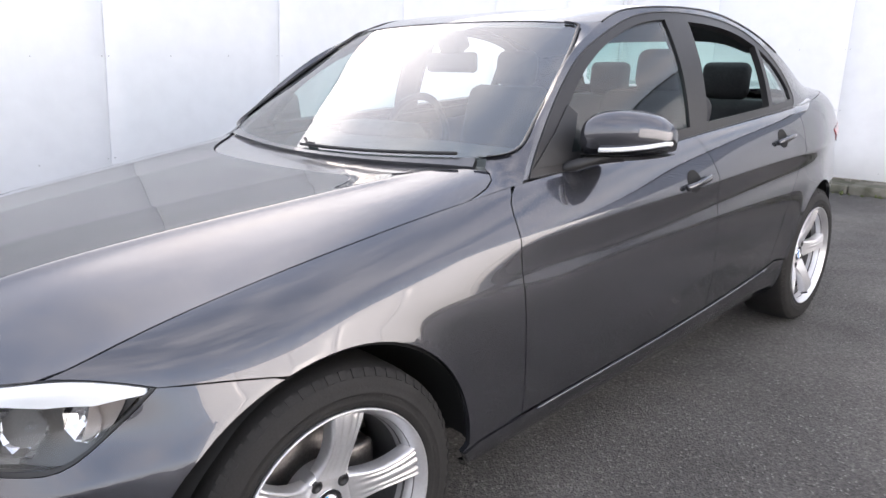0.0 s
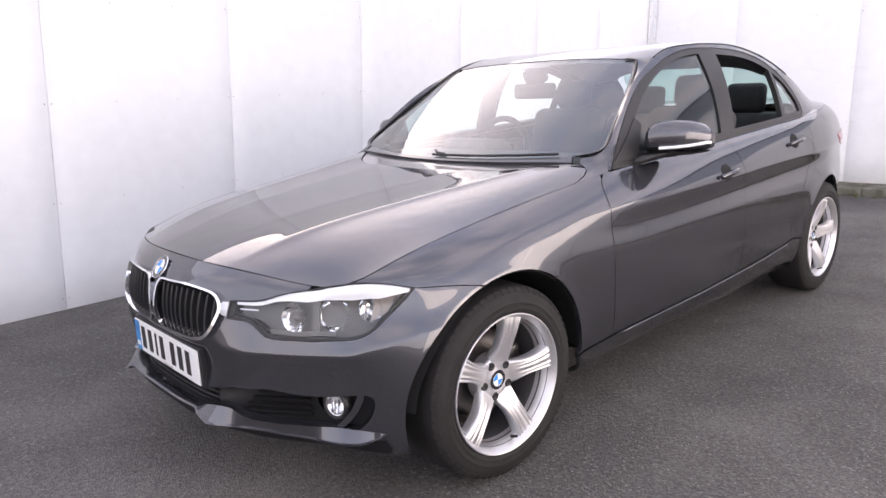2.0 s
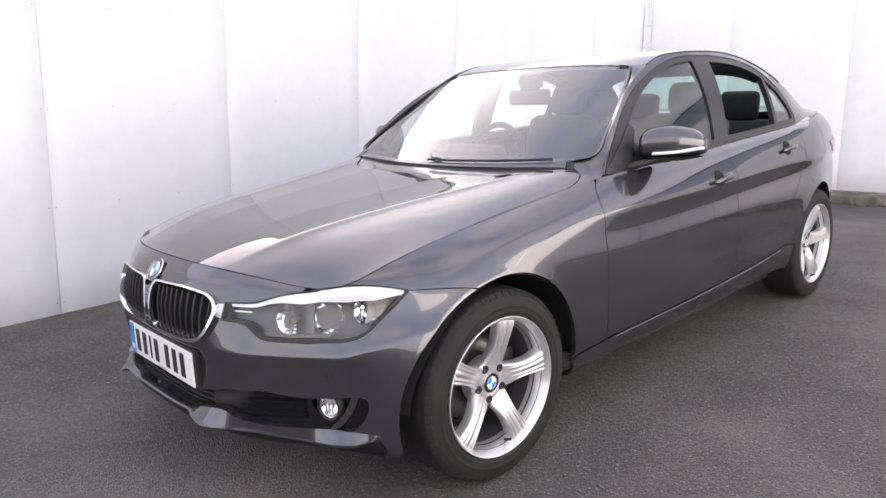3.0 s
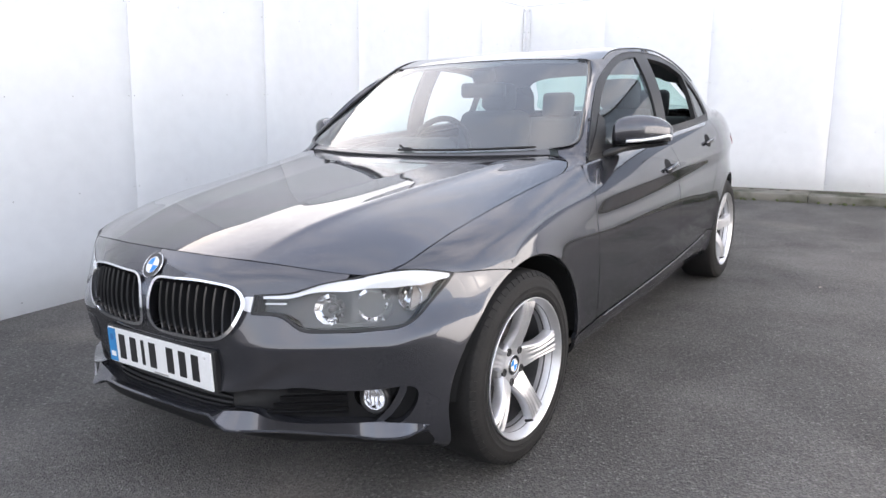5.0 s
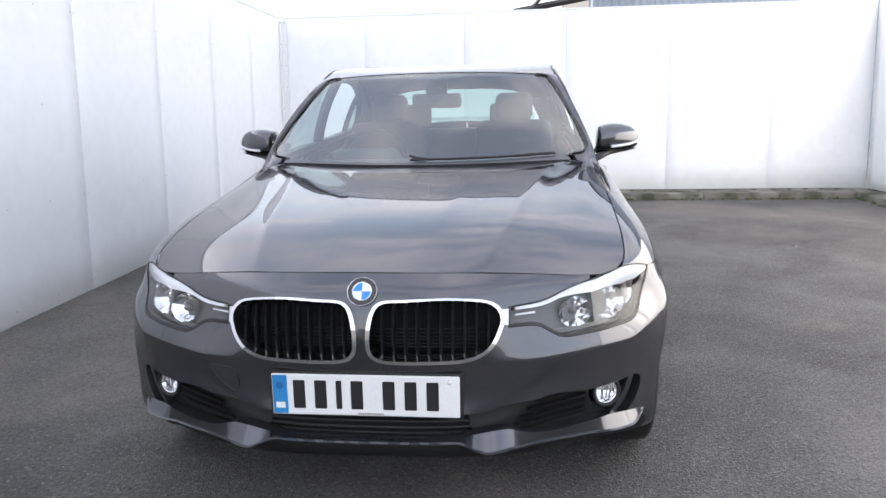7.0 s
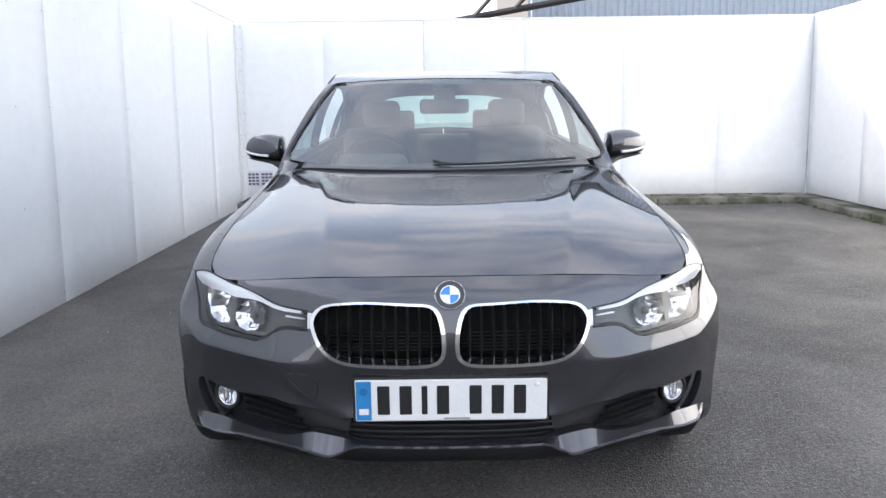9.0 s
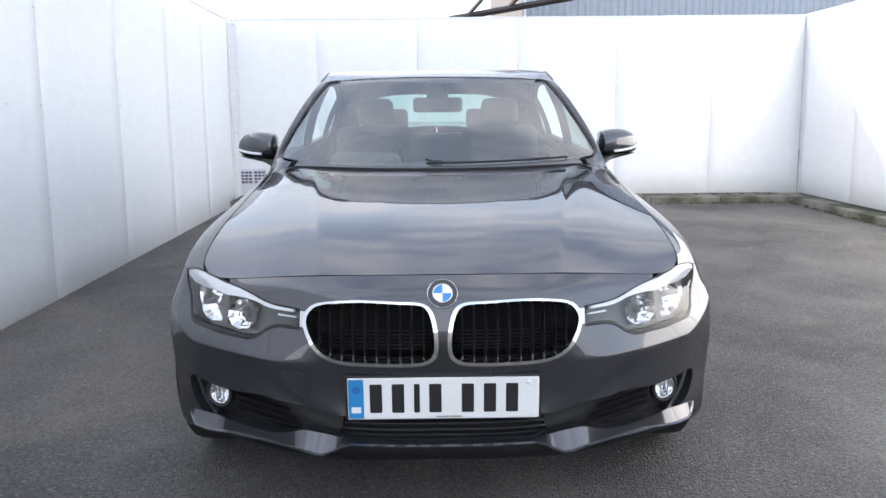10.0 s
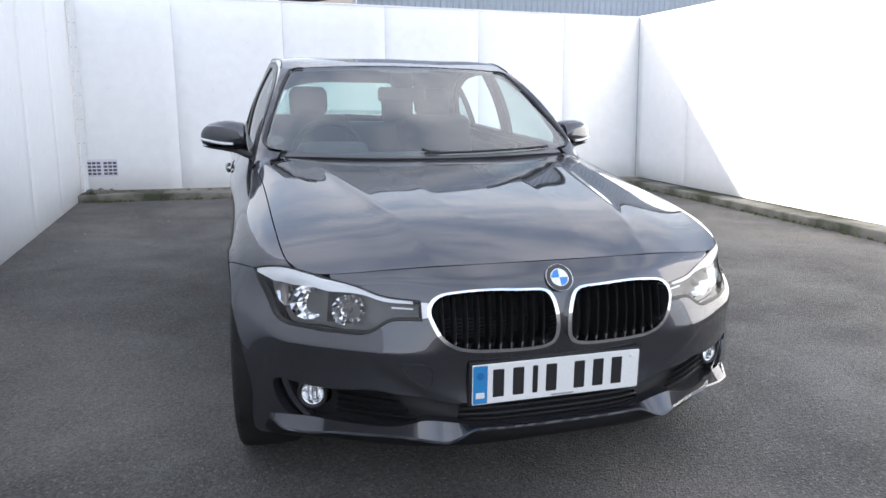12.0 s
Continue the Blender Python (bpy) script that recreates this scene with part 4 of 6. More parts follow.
both(panes)
dlo_rim = SIDE.at(np.array(dlo_line))
both(lambda m: tube("window_seal", (dlo_rim[0] + dlo_rim[1] * 0.001) * (-1 if m else 1, 1, 1), 0.0030, SEAL, car, sides=6, closed=True))
ws = twin("windscreen", SCREEN, screen_half, WINDSCREEN, car, "curved clear windscreen reflecting clouds", lift=-0.003, lip=0, gap=-0.001)
ws.visible_shadow = False
rw = twin("rear_window", REAR, back_line, REAR_GLASS, car, "green-tinted rear window", lift=-0.003, lip=0, gap=-0.001)
rw.visible_shadow = False
cowl_line = [(u, 0.003) for u in np.linspace(0, screen_half[13][0] + 0.01, 30)] + screen_half[:14][::-1]
twin("cowl", SCREEN, cowl_line, COWL, car, "black plastic cowl under the windscreen", gap=0.0, lip=0.02, lift=-0.001)
half = [(x, y + 0.0015) for x, y in rear_edge[::-1]] + [(.685, .672), (.66, .685), (.60, .668), (.36, .612), (0, .578)]
panel("cowl_cover", HOOD, half[::-1] + [(-x, y) for x, y in half[1:-1]], COWL, car, "smooth dusty cover between bonnet and windscreen", gap=0.0015, step=0.03, lift=-0.006)
both(lambda m: tube("roof_seal", (rail_line + (0, 0, 0.0015)) * (-1 if m else 1, 1, 1), 0.0032, SEAL, car, sides=6))

# corner between bonnet, wing and pillar
seam = [(.680, .662), (.705, .652), (.738, .628), (.757, .592), (.768, .542), (.773, .500)]
glass_foot = SCREEN.at(np.array(screen_half[14:19]))[0]
corner_pts = [tuple(q) for q in BODY.at(np.array(top_edge(.50, .70, 7)))[0]] + [tuple(q) for q in SIDE.at(np.array(pillar_edge[:5]))[0]] + [(x, y, float(hood_height(np.array([x]), np.array([y]))[0])) for x, y in seam[:5]] + [tuple(q) for q in glass_foot]
CORNER = Cap(cap_surface(corner_pts))
pillar_foot = SIDE.at(np.array(pillar_edge[:5]))[0]
corner_line = [tuple(q[:2]) for q in BODY.at(np.array(top_edge(.503, .700, 8)))[0]] + [tuple(q[:2]) for q in pillar_foot] + [tuple(q[:2] + (0, 0.004)) for q in glass_foot[::-1]] + [(x + 0.001, y + 0.003) for x, y in seam[:5]]
both(lambda m: panel("wing_corner", CORNER, corner_line, PAINT, car, mirror=m, gap=0.0, step=0.012, lip=0.02))

# ---- wheels ----


def wheel(y, x, m, steer=0.0):
    """Alloy wheel with five grooved spokes, tyre and brake disc; its outer face looks to +x."""
    s = -1 if m else 1
    top = part("wheel", mesh_from("hub", *lathe([(-0.10, 0.02), (-0.10, 0.075), (0.035, 0.075), (0.035, 0.02)], 24), STEEL), STEEL, car)
    top.matrix_basis = pose(s * x, y, 0.3285, 0, 0, (180 if m else 0) - steer) @ Matrix.Diagonal((1, 1.0176, 1.0176, 1))
    tyre = [(-.112, .232), (-.110, .25), (-.112, .285), (-.110, .302), (-.094, .318), (-.05, .3222), (0, .3228), (.05, .3222), (.086, .319), (.097, .311), (.105, .299), (.110, .284), (.1118, .272), (.1130, .270), (.1130, .267), (.1118, .265), (.1112, .254), (.1122, .252), (.1118, .249), (.107, .240), (.102, .233), (.085, .226)]
    part("tyre", mesh_from("tyre", *lathe(tyre, 72), RUBBER), RUBBER, top, "black road tyre with moulded sidewall")
    for i in range(14):
        # raised marks on the sidewall, as plain bars
        a0 = i * 2 * math.pi / 14
        if i % 7 > 4:
            continue
        bar, fc = [], []
        for j in range(5):
            a = a0 + j * 0.062
            for r, x in ((.255, .1108), (.255, .1124), (.264, .1128), (.264, .1112)):
                bar.append((x, r * math.cos(a), r * math.sin(a)))
        for j in range(4):
            k = j * 4
            fc.append((k + 1, k + 2, k + 6, k + 5))
            fc.append((k, k + 1, k + 5, k + 4))
            fc.append((k + 2, k + 3, k + 7, k + 6))
        part("sidewall_mark", mesh_from("sidewall_mark", bar, fc, RUBBER, None, False), RUBBER, top)
    lugs = []
    lf = []
    for i in range(64):
        a = 2 * math.pi * i / 64
        k = len(lugs)
        for da, x, r in ((0, .0925, .3160), (.055, .0925, .3160), (.055, .1045, .301), (0, .1045, .301)):
            lugs.append((x + 0.0008, (r + 0.0012) * math.cos(a + da), (r + 0.0012) * math.sin(a + da)))
        for da, x, r in ((0, .087, .312), (.055, .087, .312), (.055, .100, .297), (0, .100, .297)):
            lugs.append((x, r * math.cos(a + da), r * math.sin(a + da)))
        lf += [(k, k + 1, k + 2, k + 3), (k, k + 3, k + 7, k + 4), (k + 1, k + 5, k + 6, k + 2), (k + 3, k + 2, k + 6, k + 7)]
    part("tread_shoulder", mesh_from("tread_shoulder", lugs, lf, RUBBER, None, False), RUBBER, top)
    # inner barrel takes the darkened alloy, with the wheel's shade in its colour
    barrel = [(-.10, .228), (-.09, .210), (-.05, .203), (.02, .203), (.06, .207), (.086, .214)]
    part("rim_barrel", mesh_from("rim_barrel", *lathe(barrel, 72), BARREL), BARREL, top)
    rim = [(.040, .2045), (.070, .2085), (.088, .2150), (.101, .2235), (.108, .2280), (.112, .2310), (.1115, .2335), (.106, .2345), (.100, .232)]
    part("rim", mesh_from("rim", *lathe(rim, 72), ALLOY), ALLOY, top, "silver alloy rim")
    disc = [(-.02, .05), (-.02, .150), (-.042, .150), (-.042, .05)]
    part("brake_disc", mesh_from("brake_disc", *lathe(disc, 48, closed=True), STEEL), STEEL, top)
    bm = bmesh.new()
    box(bm, (-.075, .085, -.07), (.0, .165, .07), .012)
    part("brake_caliper", smooth_bm(bm), STEEL, top)
    back = [(-.08, .02), (-.08, .19)]
    part("dust_shield", mesh_from("dust_shield", *lathe(back, 32), MATT_BLACK), MATT_BLACK, top)
    for i in range(5):
        # spoke: a broad bar with two rounded ribs and shallow grooves between
        verts, faces = [], []
        marks = ((-1.05, -.036), (-1.0, -.007), (-.90, .000), (-.78, .001), (-.70, -.0045), (-.62, .000), (-.40, .0015), (-.30, -.0045), (-.20, .0005), (.20, .0005), (.30, -.0045), (.40, .0015), (.62, .000), (.70, -.0045), (.78, .001), (.90, .000), (1.0, -.007), (1.05, -.036))
        rows, cols = 14, len(marks)
        for a in range(rows):
            f = a / (rows - 1)
            r = 0.046 + f * 0.180
            half = 0.033 + 0.0045 * math.cos(math.pi * f) ** 2 + 0.004 * f ** 3 - 0.004 * math.sin(math.pi * f)
            depth = 0.046 + 0.050 * f ** 0.85 + 0.010 * math.sin(math.pi * f) - 0.004 * max(0, f - 0.9) / 0.1
            for g, h in marks:
                verts.append((depth + (h * min(1, max(0, f - .12) * 2.2) if h > -.02 else h), half * g, r))
        for a in range(rows - 1):
            for c in range(cols - 1):
                k = a * cols + c
                faces.append((k, k + cols, k + cols + 1, k + 1))
        turned = 72 * i + (10 if m else -10)
        sp = part("spoke", mesh_from("spoke", verts, faces, ALLOY), ALLOY, top)
        sp.matrix_basis = pose(0, 0, 0, turned, 0, 0)
        a = radians(turned + 36)
        well = lathe([(.0500, .0001), (.0500, .0085), (.0525, .0085), (.0525, .0130), (.0480, .0150)], 16)
        bo = part("wheel_bolt", mesh_from("wheel_bolt", *well, BLACK), BLACK, top, "dark recessed wheel bolt")
        bo.matrix_basis = pose(0.002, -math.sin(a) * .0575, math.cos(a) * .0575)
    valve = part("tyre_valve", mesh_from("tyre_valve", *lathe([(0, .0001), (0, .005), (.030, .004), (.032, .0001)], 8), BLACK), BLACK, top)
    valve.matrix_basis = pose(.082, .03, -.203, 0, -20, 0)
    face = [(.050, .0001), (.050, .036), (.0515, .040), (.0515, .070), (.047, .077), (.034, .081), (.0, .083)]
    part("hub_face", mesh_from("hub_face", *lathe(face, 40), ALLOY), ALLOY, top)
    badge(top, pose(.052, 0, 0, 0, 0, 90), 0.034)
    return top


BADGE_BLACK = material("badge_black", (0.012, 0.012, 0.014), 0.2, 0, 0.6, 20, 0.1)
BADGE_BLUE = material("badge_blue", (0.02, 0.22, 0.62), 0.2, 0, 0.6, 20, 0.1)
BADGE_WHITE = material("badge_white", (0.78, 0.79, 0.80), 0.25, 0, 0.6, 20, 0.05)


def badge(parent, m, r):
    """A round enamel roundel with a chrome rim and four quarters; it faces -y of m."""
    def turned(profile, name, mat):
        v, f = lathe(profile, 40)
        v = [(b, -a, c) for a, b, c in v]
        ob = part(name, mesh_from(name, v, f, mat), mat, parent)
        ob.matrix_basis = m
        return ob
    turned([(.0, r * .96), (.0035, r * .985), (.0035, r), (0, r)], "badge_rim", CHROME)
    turned([(.002, .0001), (.0025, r * .97)], "badge_ring", BADGE_BLACK)
    turned([(.0032, r * .60), (.004, r * .62), (.004, r * .66), (.0032, r * .66)], "badge_inner_rim", CHROME)
    for q in range(4):
        verts, faces = [(0, -.0034, 0)], []
        for i in range(9):
            a = radians(90 * q + 90 * i / 8)
            verts.append((math.cos(a) * r * .61, -.0034, math.sin(a) * r * .61))
        faces = [(0, i + 1, i + 2) for i in range(8)]
        mat = BADGE_WHITE if q % 2 == 0 else BADGE_BLUE
        ob = part("badge_quarter", mesh_from("badge_quarter", verts, faces, mat), mat, parent)
        ob.matrix_basis = m


for m in (False, True):
    wheel(-0.006, 0.782, m, 2.5)
    wheel(WHEELBASE, 0.790, m)


def wheel_house(yc, m):
    s = -1 if m else 1
    verts, faces = [], []
    for i in range(33):
        a = radians(2 + 176 * i / 32)
        q = BODY.at(np.array(BODY.side([(yc + ARCH * math.cos(a), AXLE_Z + ARCH * math.sin(a))])))[0][0]
        for x in (q[0] - 0.006, q[0] - 0.05, 0.50):
            r = ARCH + (0.003 if x > q[0] - 0.01 else 0.022)
            verts.append((s * x, yc + r * math.cos(a), AXLE_Z + r * math.sin(a)))
    for i in range(32):
        for c in range(2):
            k = i * 3 + c
            faces.append((k, k + 1, k + 4, k + 3))
    n = len(verts)
    verts += [(s * 0.50, yc + (ARCH + .03) * math.cos(radians(2 + 176 * i / 32)), AXLE_Z + (ARCH + .03) * math.sin(radians(2 + 176 * i / 32))) for i in range(33)]
    faces.append(tuple(range(n, n + 33)))
    part("wheel_arch_liner", mesh_from("wheel_arch_liner", verts, faces, MATT_BLACK), MATT_BLACK, car)


for m in (False, True):
    wheel_house(0.0, m)
    wheel_house(WHEELBASE, m)

# underbody and bulkheads, dark
bm = bmesh.new()
box(bm, (-.62, -.36, .175), (.62, 3.4, .215), 0.02)
part("underbody", bm, MATT_BLACK, car)
bm = bmesh.new()
box(bm, (-.49, -.46, .20), (.49, .62, .72), 0.05)
part("engine_bay", bm, MATT_BLACK, car)

# ---- grilles, lamps and badges at the front ----
LAMP_GREY = material("grey_lamp_housing", (0.105, 0.103, 0.100), 0.38, 0.1, 0, 15, 0.12)
LAMP_CHROME = material("lamp_reflector", (0.90, 0.90, 0.91), 0.10, 1.0, 0, 30, 0.04)
LAMP_WHITE = material("white_light_bar", (0.82, 0.83, 0.84), 0.35, 0, 0.5, 20, 0.03)
AMBER = material("pale_amber_lens", (0.28, 0.24, 0.215), 0.25, 0, 0.5, 20, 0.1)
# black plastic darkened so that the grille's shade is in its colour
GRILLE_BLACK = material("shaded_grille_plastic", (0.0075, 0.0075, 0.008), 0.5, 0, 0, 20, 0.2, spec=0.3)
MESH_BLACK = material("black_grille_mesh", (0.014, 0.014, 0.015), 0.45, 0, 0, 30, 0.2)
PLATE_WHITE = material("reflective_white_plate", (0.80, 0.80, 0.79), 0.32, 0, 0.3, 8, 0.04)
PLATE_BLUE = material("plate_blue_band", (0.02, 0.23, 0.52), 0.35, 0, 0.3, 8, 0.06)
PLATE_BLACK = material("plate_black", (0.015, 0.015, 0.016), 0.4, 0, 0.2, 20, 0.15)


def kidney(m):
    s = -1 if m else 1
    outer = resample(np.array(kidney_edge), 0.012)
    inner = shrink(outer, 0.0092)
    ring = panel("kidney_grille", BODY, shrink(outer, -0.002), CHROME, car, "chrome-rimmed black kidney grille", holes=[inner], mirror=m, lift=0.016, lip=0.045, gap=0.0, step=0.012)
    panel("grille_backing", BODY, outer, MATT_BLACK, ring, mirror=m, lift=-0.055, lip=0.0, gap=-0.01, step=0.03)
    edge = np.array(spline(KIDNEY, 120, True))
    for i in range(10):
        x = 0.052 + i * 0.0315
        col = edge[np.abs(edge[:, 0] - x) < 0.012]
        if len(col) < 2:
            continue
        z0, z1 = col[:, 1].min() + 0.014, col[:, 1].max() - 0.014
        if z1 - z0 < 0.03:
            continue
        rows = np.linspace(z0, z1, 7)
        front = BODY.at(np.array(BODY.front([(x, z) for z in rows])))[0]
        verts, faces = [], []
        for q in front:
            for dx, dy in ((-.0022, .006), (0, .001), (.0022, .006), (.0018, .045), (-.0018, .045)):
                verts.append((s * (q[0] + dx), q[1] + dy - 0.004, q[2]))
        for r in range(6):
            for c in range(5):
                k = r * 5
                quad = (k + c, k + (c + 1) % 5, k + 5 + (c + 1) % 5, k + 5 + c)
                faces.append(quad if m else quad[::-1])
        part("grille_slat", mesh_from("grille_slat", verts, faces, SLAT, None, False), SLAT, ring)
        foot = front[0]
        bm = bmesh.new()
        box(bm, (-.0022, -.002, -.004), (.0022, .012, .006), 0.001, 1)
        bm.transform(pose(s * foot[0], foot[1] + 0.001, foot[2] - 0.002, 25))
        part("slat_foot", bm, STEEL, ring, "bright slat foot")
    for z in (.566, .578, .590, .602, .614, .626):
        x0, x1 = (.028, .345) if z > .57 else (.05, .325)
        line = BODY.at(np.array(BODY.front([(x, z) for x in np.linspace(x0, x1, 8)])))
        tube("grille_mesh_bar", (line[0] - line[1] * 0.040) * (s, 1, 1), 0.0016, MESH_BLACK, ring, sides=5)
    # chrome bracket between grille and headlamp
    strap = BODY.front([(.366, .670), (.376, .671), (.3885, .6715), (.389, .650), (.3885, .630), (.368, .634)])
    panel("grille_bracket", BODY, strap, ALLOY, ring, mirror=m, lift=0.003, lip=0.03, gap=0.0, step=0.01)


both(kidney)


def bowl(name, centre, radius, facing, mat, parent, depth=0.5, rim=0.003, squash=1.0):
    """A dished reflector that looks along facing."""
    prof = [(-radius * depth * (1 - (i / 8) ** 2), max(radius * i / 8, 1e-4)) for i in range(9)] + [(rim, radius * 1.03), (rim, radius * 1.10), (-rim, radius * 1.12)]
    v, f = lathe(prof, 32)
    q = Vector((1, 0, 0)).rotation_difference(Vector(facing).normalized()).to_matrix()
    v = [tuple(q @ Vector((a, b, c * squash)) + Vector(centre)) for a, b, c in v]
    return part(name, mesh_from(name, v, f, mat), mat, parent)


def bulb(centre, radius, facing, mat, parent):
    v, f = lathe([(radius * 1.6 * math.cos(math.pi * i / 12) if i < 7 else -radius * (i - 6) * 0.6, max(radius * math.sin(math.pi * min(i, 6) / 12), 1e-4)) for i in range(9)], 14)
    q = Vector((1, 0, 0)).rotation_difference(Vector(facing).normalized()).to_matrix()
    v = [tuple(q @ Vector(p) + Vector(centre)) for p in v]
    return part("bulb", mesh_from("bulb", v, f, mat), mat, parent)


def facet_bowl(centre, radius, facing, parent, count, squash):
    """A deep reflector of flat bright facets, each tilted a little its own way."""
    dice = random.Random(int(count * 7 + radius * 1000))
    verts, faces = [], []
    rings = [(0.20, -0.62), (0.48, -0.50), (0.76, -0.26), (1.0, 0.0)]
    for (r0, d0), (r1, d1) in zip(rings[:-1], rings[1:]):
        for i in range(count):
            a0, a1 = 2 * math.pi * i / count, 2 * math.pi * (i + 1) / count
            tip = [dice.uniform(-0.05, 0.05) for _ in range(4)]
            k = len(verts)
            for (r, d, a), t in zip(((r0, d0, a0), (r1, d1, a0), (r1, d1, a1), (r0, d0, a1)), tip):
                verts.append((radius * (d + t), radius * r * math.cos(a), radius * r * math.sin(a) * squash))
            faces.append((k, k + 1, k + 2, k + 3))
    q = Vector((1, 0, 0)).rotation_difference(Vector(facing).normalized()).to_matrix()
    verts = [tuple(q @ Vector(v) + Vector(centre)) for v in verts]
    return part("reflector", mesh_from("reflector", verts, faces, LAMP_CHROME, None, False), LAMP_CHROME, parent, "faceted chrome reflector")


def headlamp(m):
    s = -1 if m else 1
    outline = resample(np.array(lamp_outline), 0.012)
    body = panel("headlamp", BODY, outline, LAMP_GREY, car, "clear headlamp with twin chrome reflectors and a white upper bar", mirror=m, lift=-0.050, lip=0.0, gap=0.016, step=0.02)
    # the surround is deepest along the bottom
    run = np.roll(outline, -1, 0) - np.roll(outline, 1, 0)
    turn = 1 if (outline[:, 0] * np.roll(outline[:, 1], -1) - outline[:, 1] * np.roll(outline[:, 0], -1)).sum() > 0 else -1
    down = np.clip(turn * run[:, 0] / (np.hypot(run[:, 0], run[:, 1]) + 1e-9), 0, 1)
    for k in range(3):
        down = (np.roll(down, 1) + down + np.roll(down, -1)) / 3
    hole = np.array(shrink(outline, 0.0050))
    if len(hole) == len(down):
        hole[:, 1] += 0.009 * down
        span = np.array(BODY.front([(.47, .69), (.72, .70)]))[:, 0]
        hole[:, 1] -= 0.006 * np.sin(math.pi * np.clip((hole[:, 0] - span[0]) / (span[1] - span[0]), 0, 1)) * (1 - down) * (hole[:, 1] > outline[:, 1].mean())
    panel("bezel", BODY, outline, SEAL, body, "black lamp surround", holes=[hole], mirror=m, lift=0.0006, lip=0.022, gap=0.0008, step=0.012)
    lens = panel("lens", BODY, outline, LENS, body, "clear curved lens", mirror=m, lift=-0.0015, lip=0, gap=0.0015, step=0.018)
    lens.visible_shadow = False
    # upper light bar follows the top edge
    top = np.vstack([spline(lamp_top[1:], 26), spline(lamp_top2[1:-1], 24)])
    k = len(top)
    f = np.arange(k) / (k - 1)
    drop = np.interp(f, [0, 0.25, 0.5, 0.67, 0.82, 1], [0.007, 0.012, 0.030, 0.046, 0.042, 0.010])
    edge = np.interp(f, [0, 0.25, 0.4, 0.5, 0.62, 0.75, 1], [0.006, 0.008, 0.011, 0.012, 0.011, 0.008, 0.007])
    upper = [(u, w - e) for (u, w), e in zip(top, edge)]
    lower = []
    for p, q in zip(BODY.at(np.array(upper))[0], drop):
        out = Vector((0.25 + max(0.0, p[0] - 0.55) * 2.4, -1, 0)).normalized()
        lower.append(BODY.meet(tuple(Vector(p) - Vector((0, 0, q)) + out * 0.3), tuple(-out)))
    panel("light_bar", BODY, upper + lower[::-1], LAMP_WHITE, body, "white upper light bar", mirror=m, lift=-0.0032, lip=0.012, gap=0.0, step=0.008)
    # two reflector bowls of many small facets, the inner one round, the outer one wide
    for x, z, r, turn, back, flat, facets in ((.588, .642, .050, .25, .026, .88, 12), (.695, .650, .060, .50, .028, .86, 15), (.755, .660, .036, .95, .026, 1.15, 9)):
        p, n = BODY.at(np.array(BODY.front([(x, z)])))
        c = p[0] - n[0] * back
        face = (s * turn, -1, 0.22)
        facet_bowl((s * c[0], c[1], c[2]), r, face, body, facets, flat)
        q = Vector(face).normalized() * -0.020
        bulb((s * c[0] + q.x, c[1] + q.y, c[2] + q.z), 0.009 if x > .6 else 0.012, face, LENS if x > .6 else STEEL, body)
    cheek = BODY.front([(.636, .694), (.650, .694), (.664, .606), (.646, .604)])
    panel("reflector_cheek", BODY, cheek, LAMP_GREY, body, mirror=m, lift=-0.022, lip=0.025, gap=0.0, step=0.012)
    blade = BODY.front([(.415, .657), (.470, .659), (.470, .654), (.415, .653)])
    panel("side_light_bar", BODY, blade, LAMP_WHITE, body, mirror=m, lift=-0.020, lip=0.01, gap=0.0, step=0.01)
    amber = BODY.oblique([(.762, -.392, .690), (.792, -.340, .690), (.785, -.366, .650), (.762, -.415, .630)])
    panel("indicator", BODY, amber, AMBER, body, "pale amber indicator", mirror=m, lift=-0.030, lip=0.01, gap=0.0, step=0.012)
    shelf = BODY.front([(.520, .606), (.60, .602), (.70, .606), (.70, .596), (.60, .590), (.53, .594)])
    panel("lamp_shelf", BODY, shelf, LAMP_GREY, body, mirror=m, lift=-0.030, lip=0.03, gap=0.0, step=0.012)


both(headlamp)


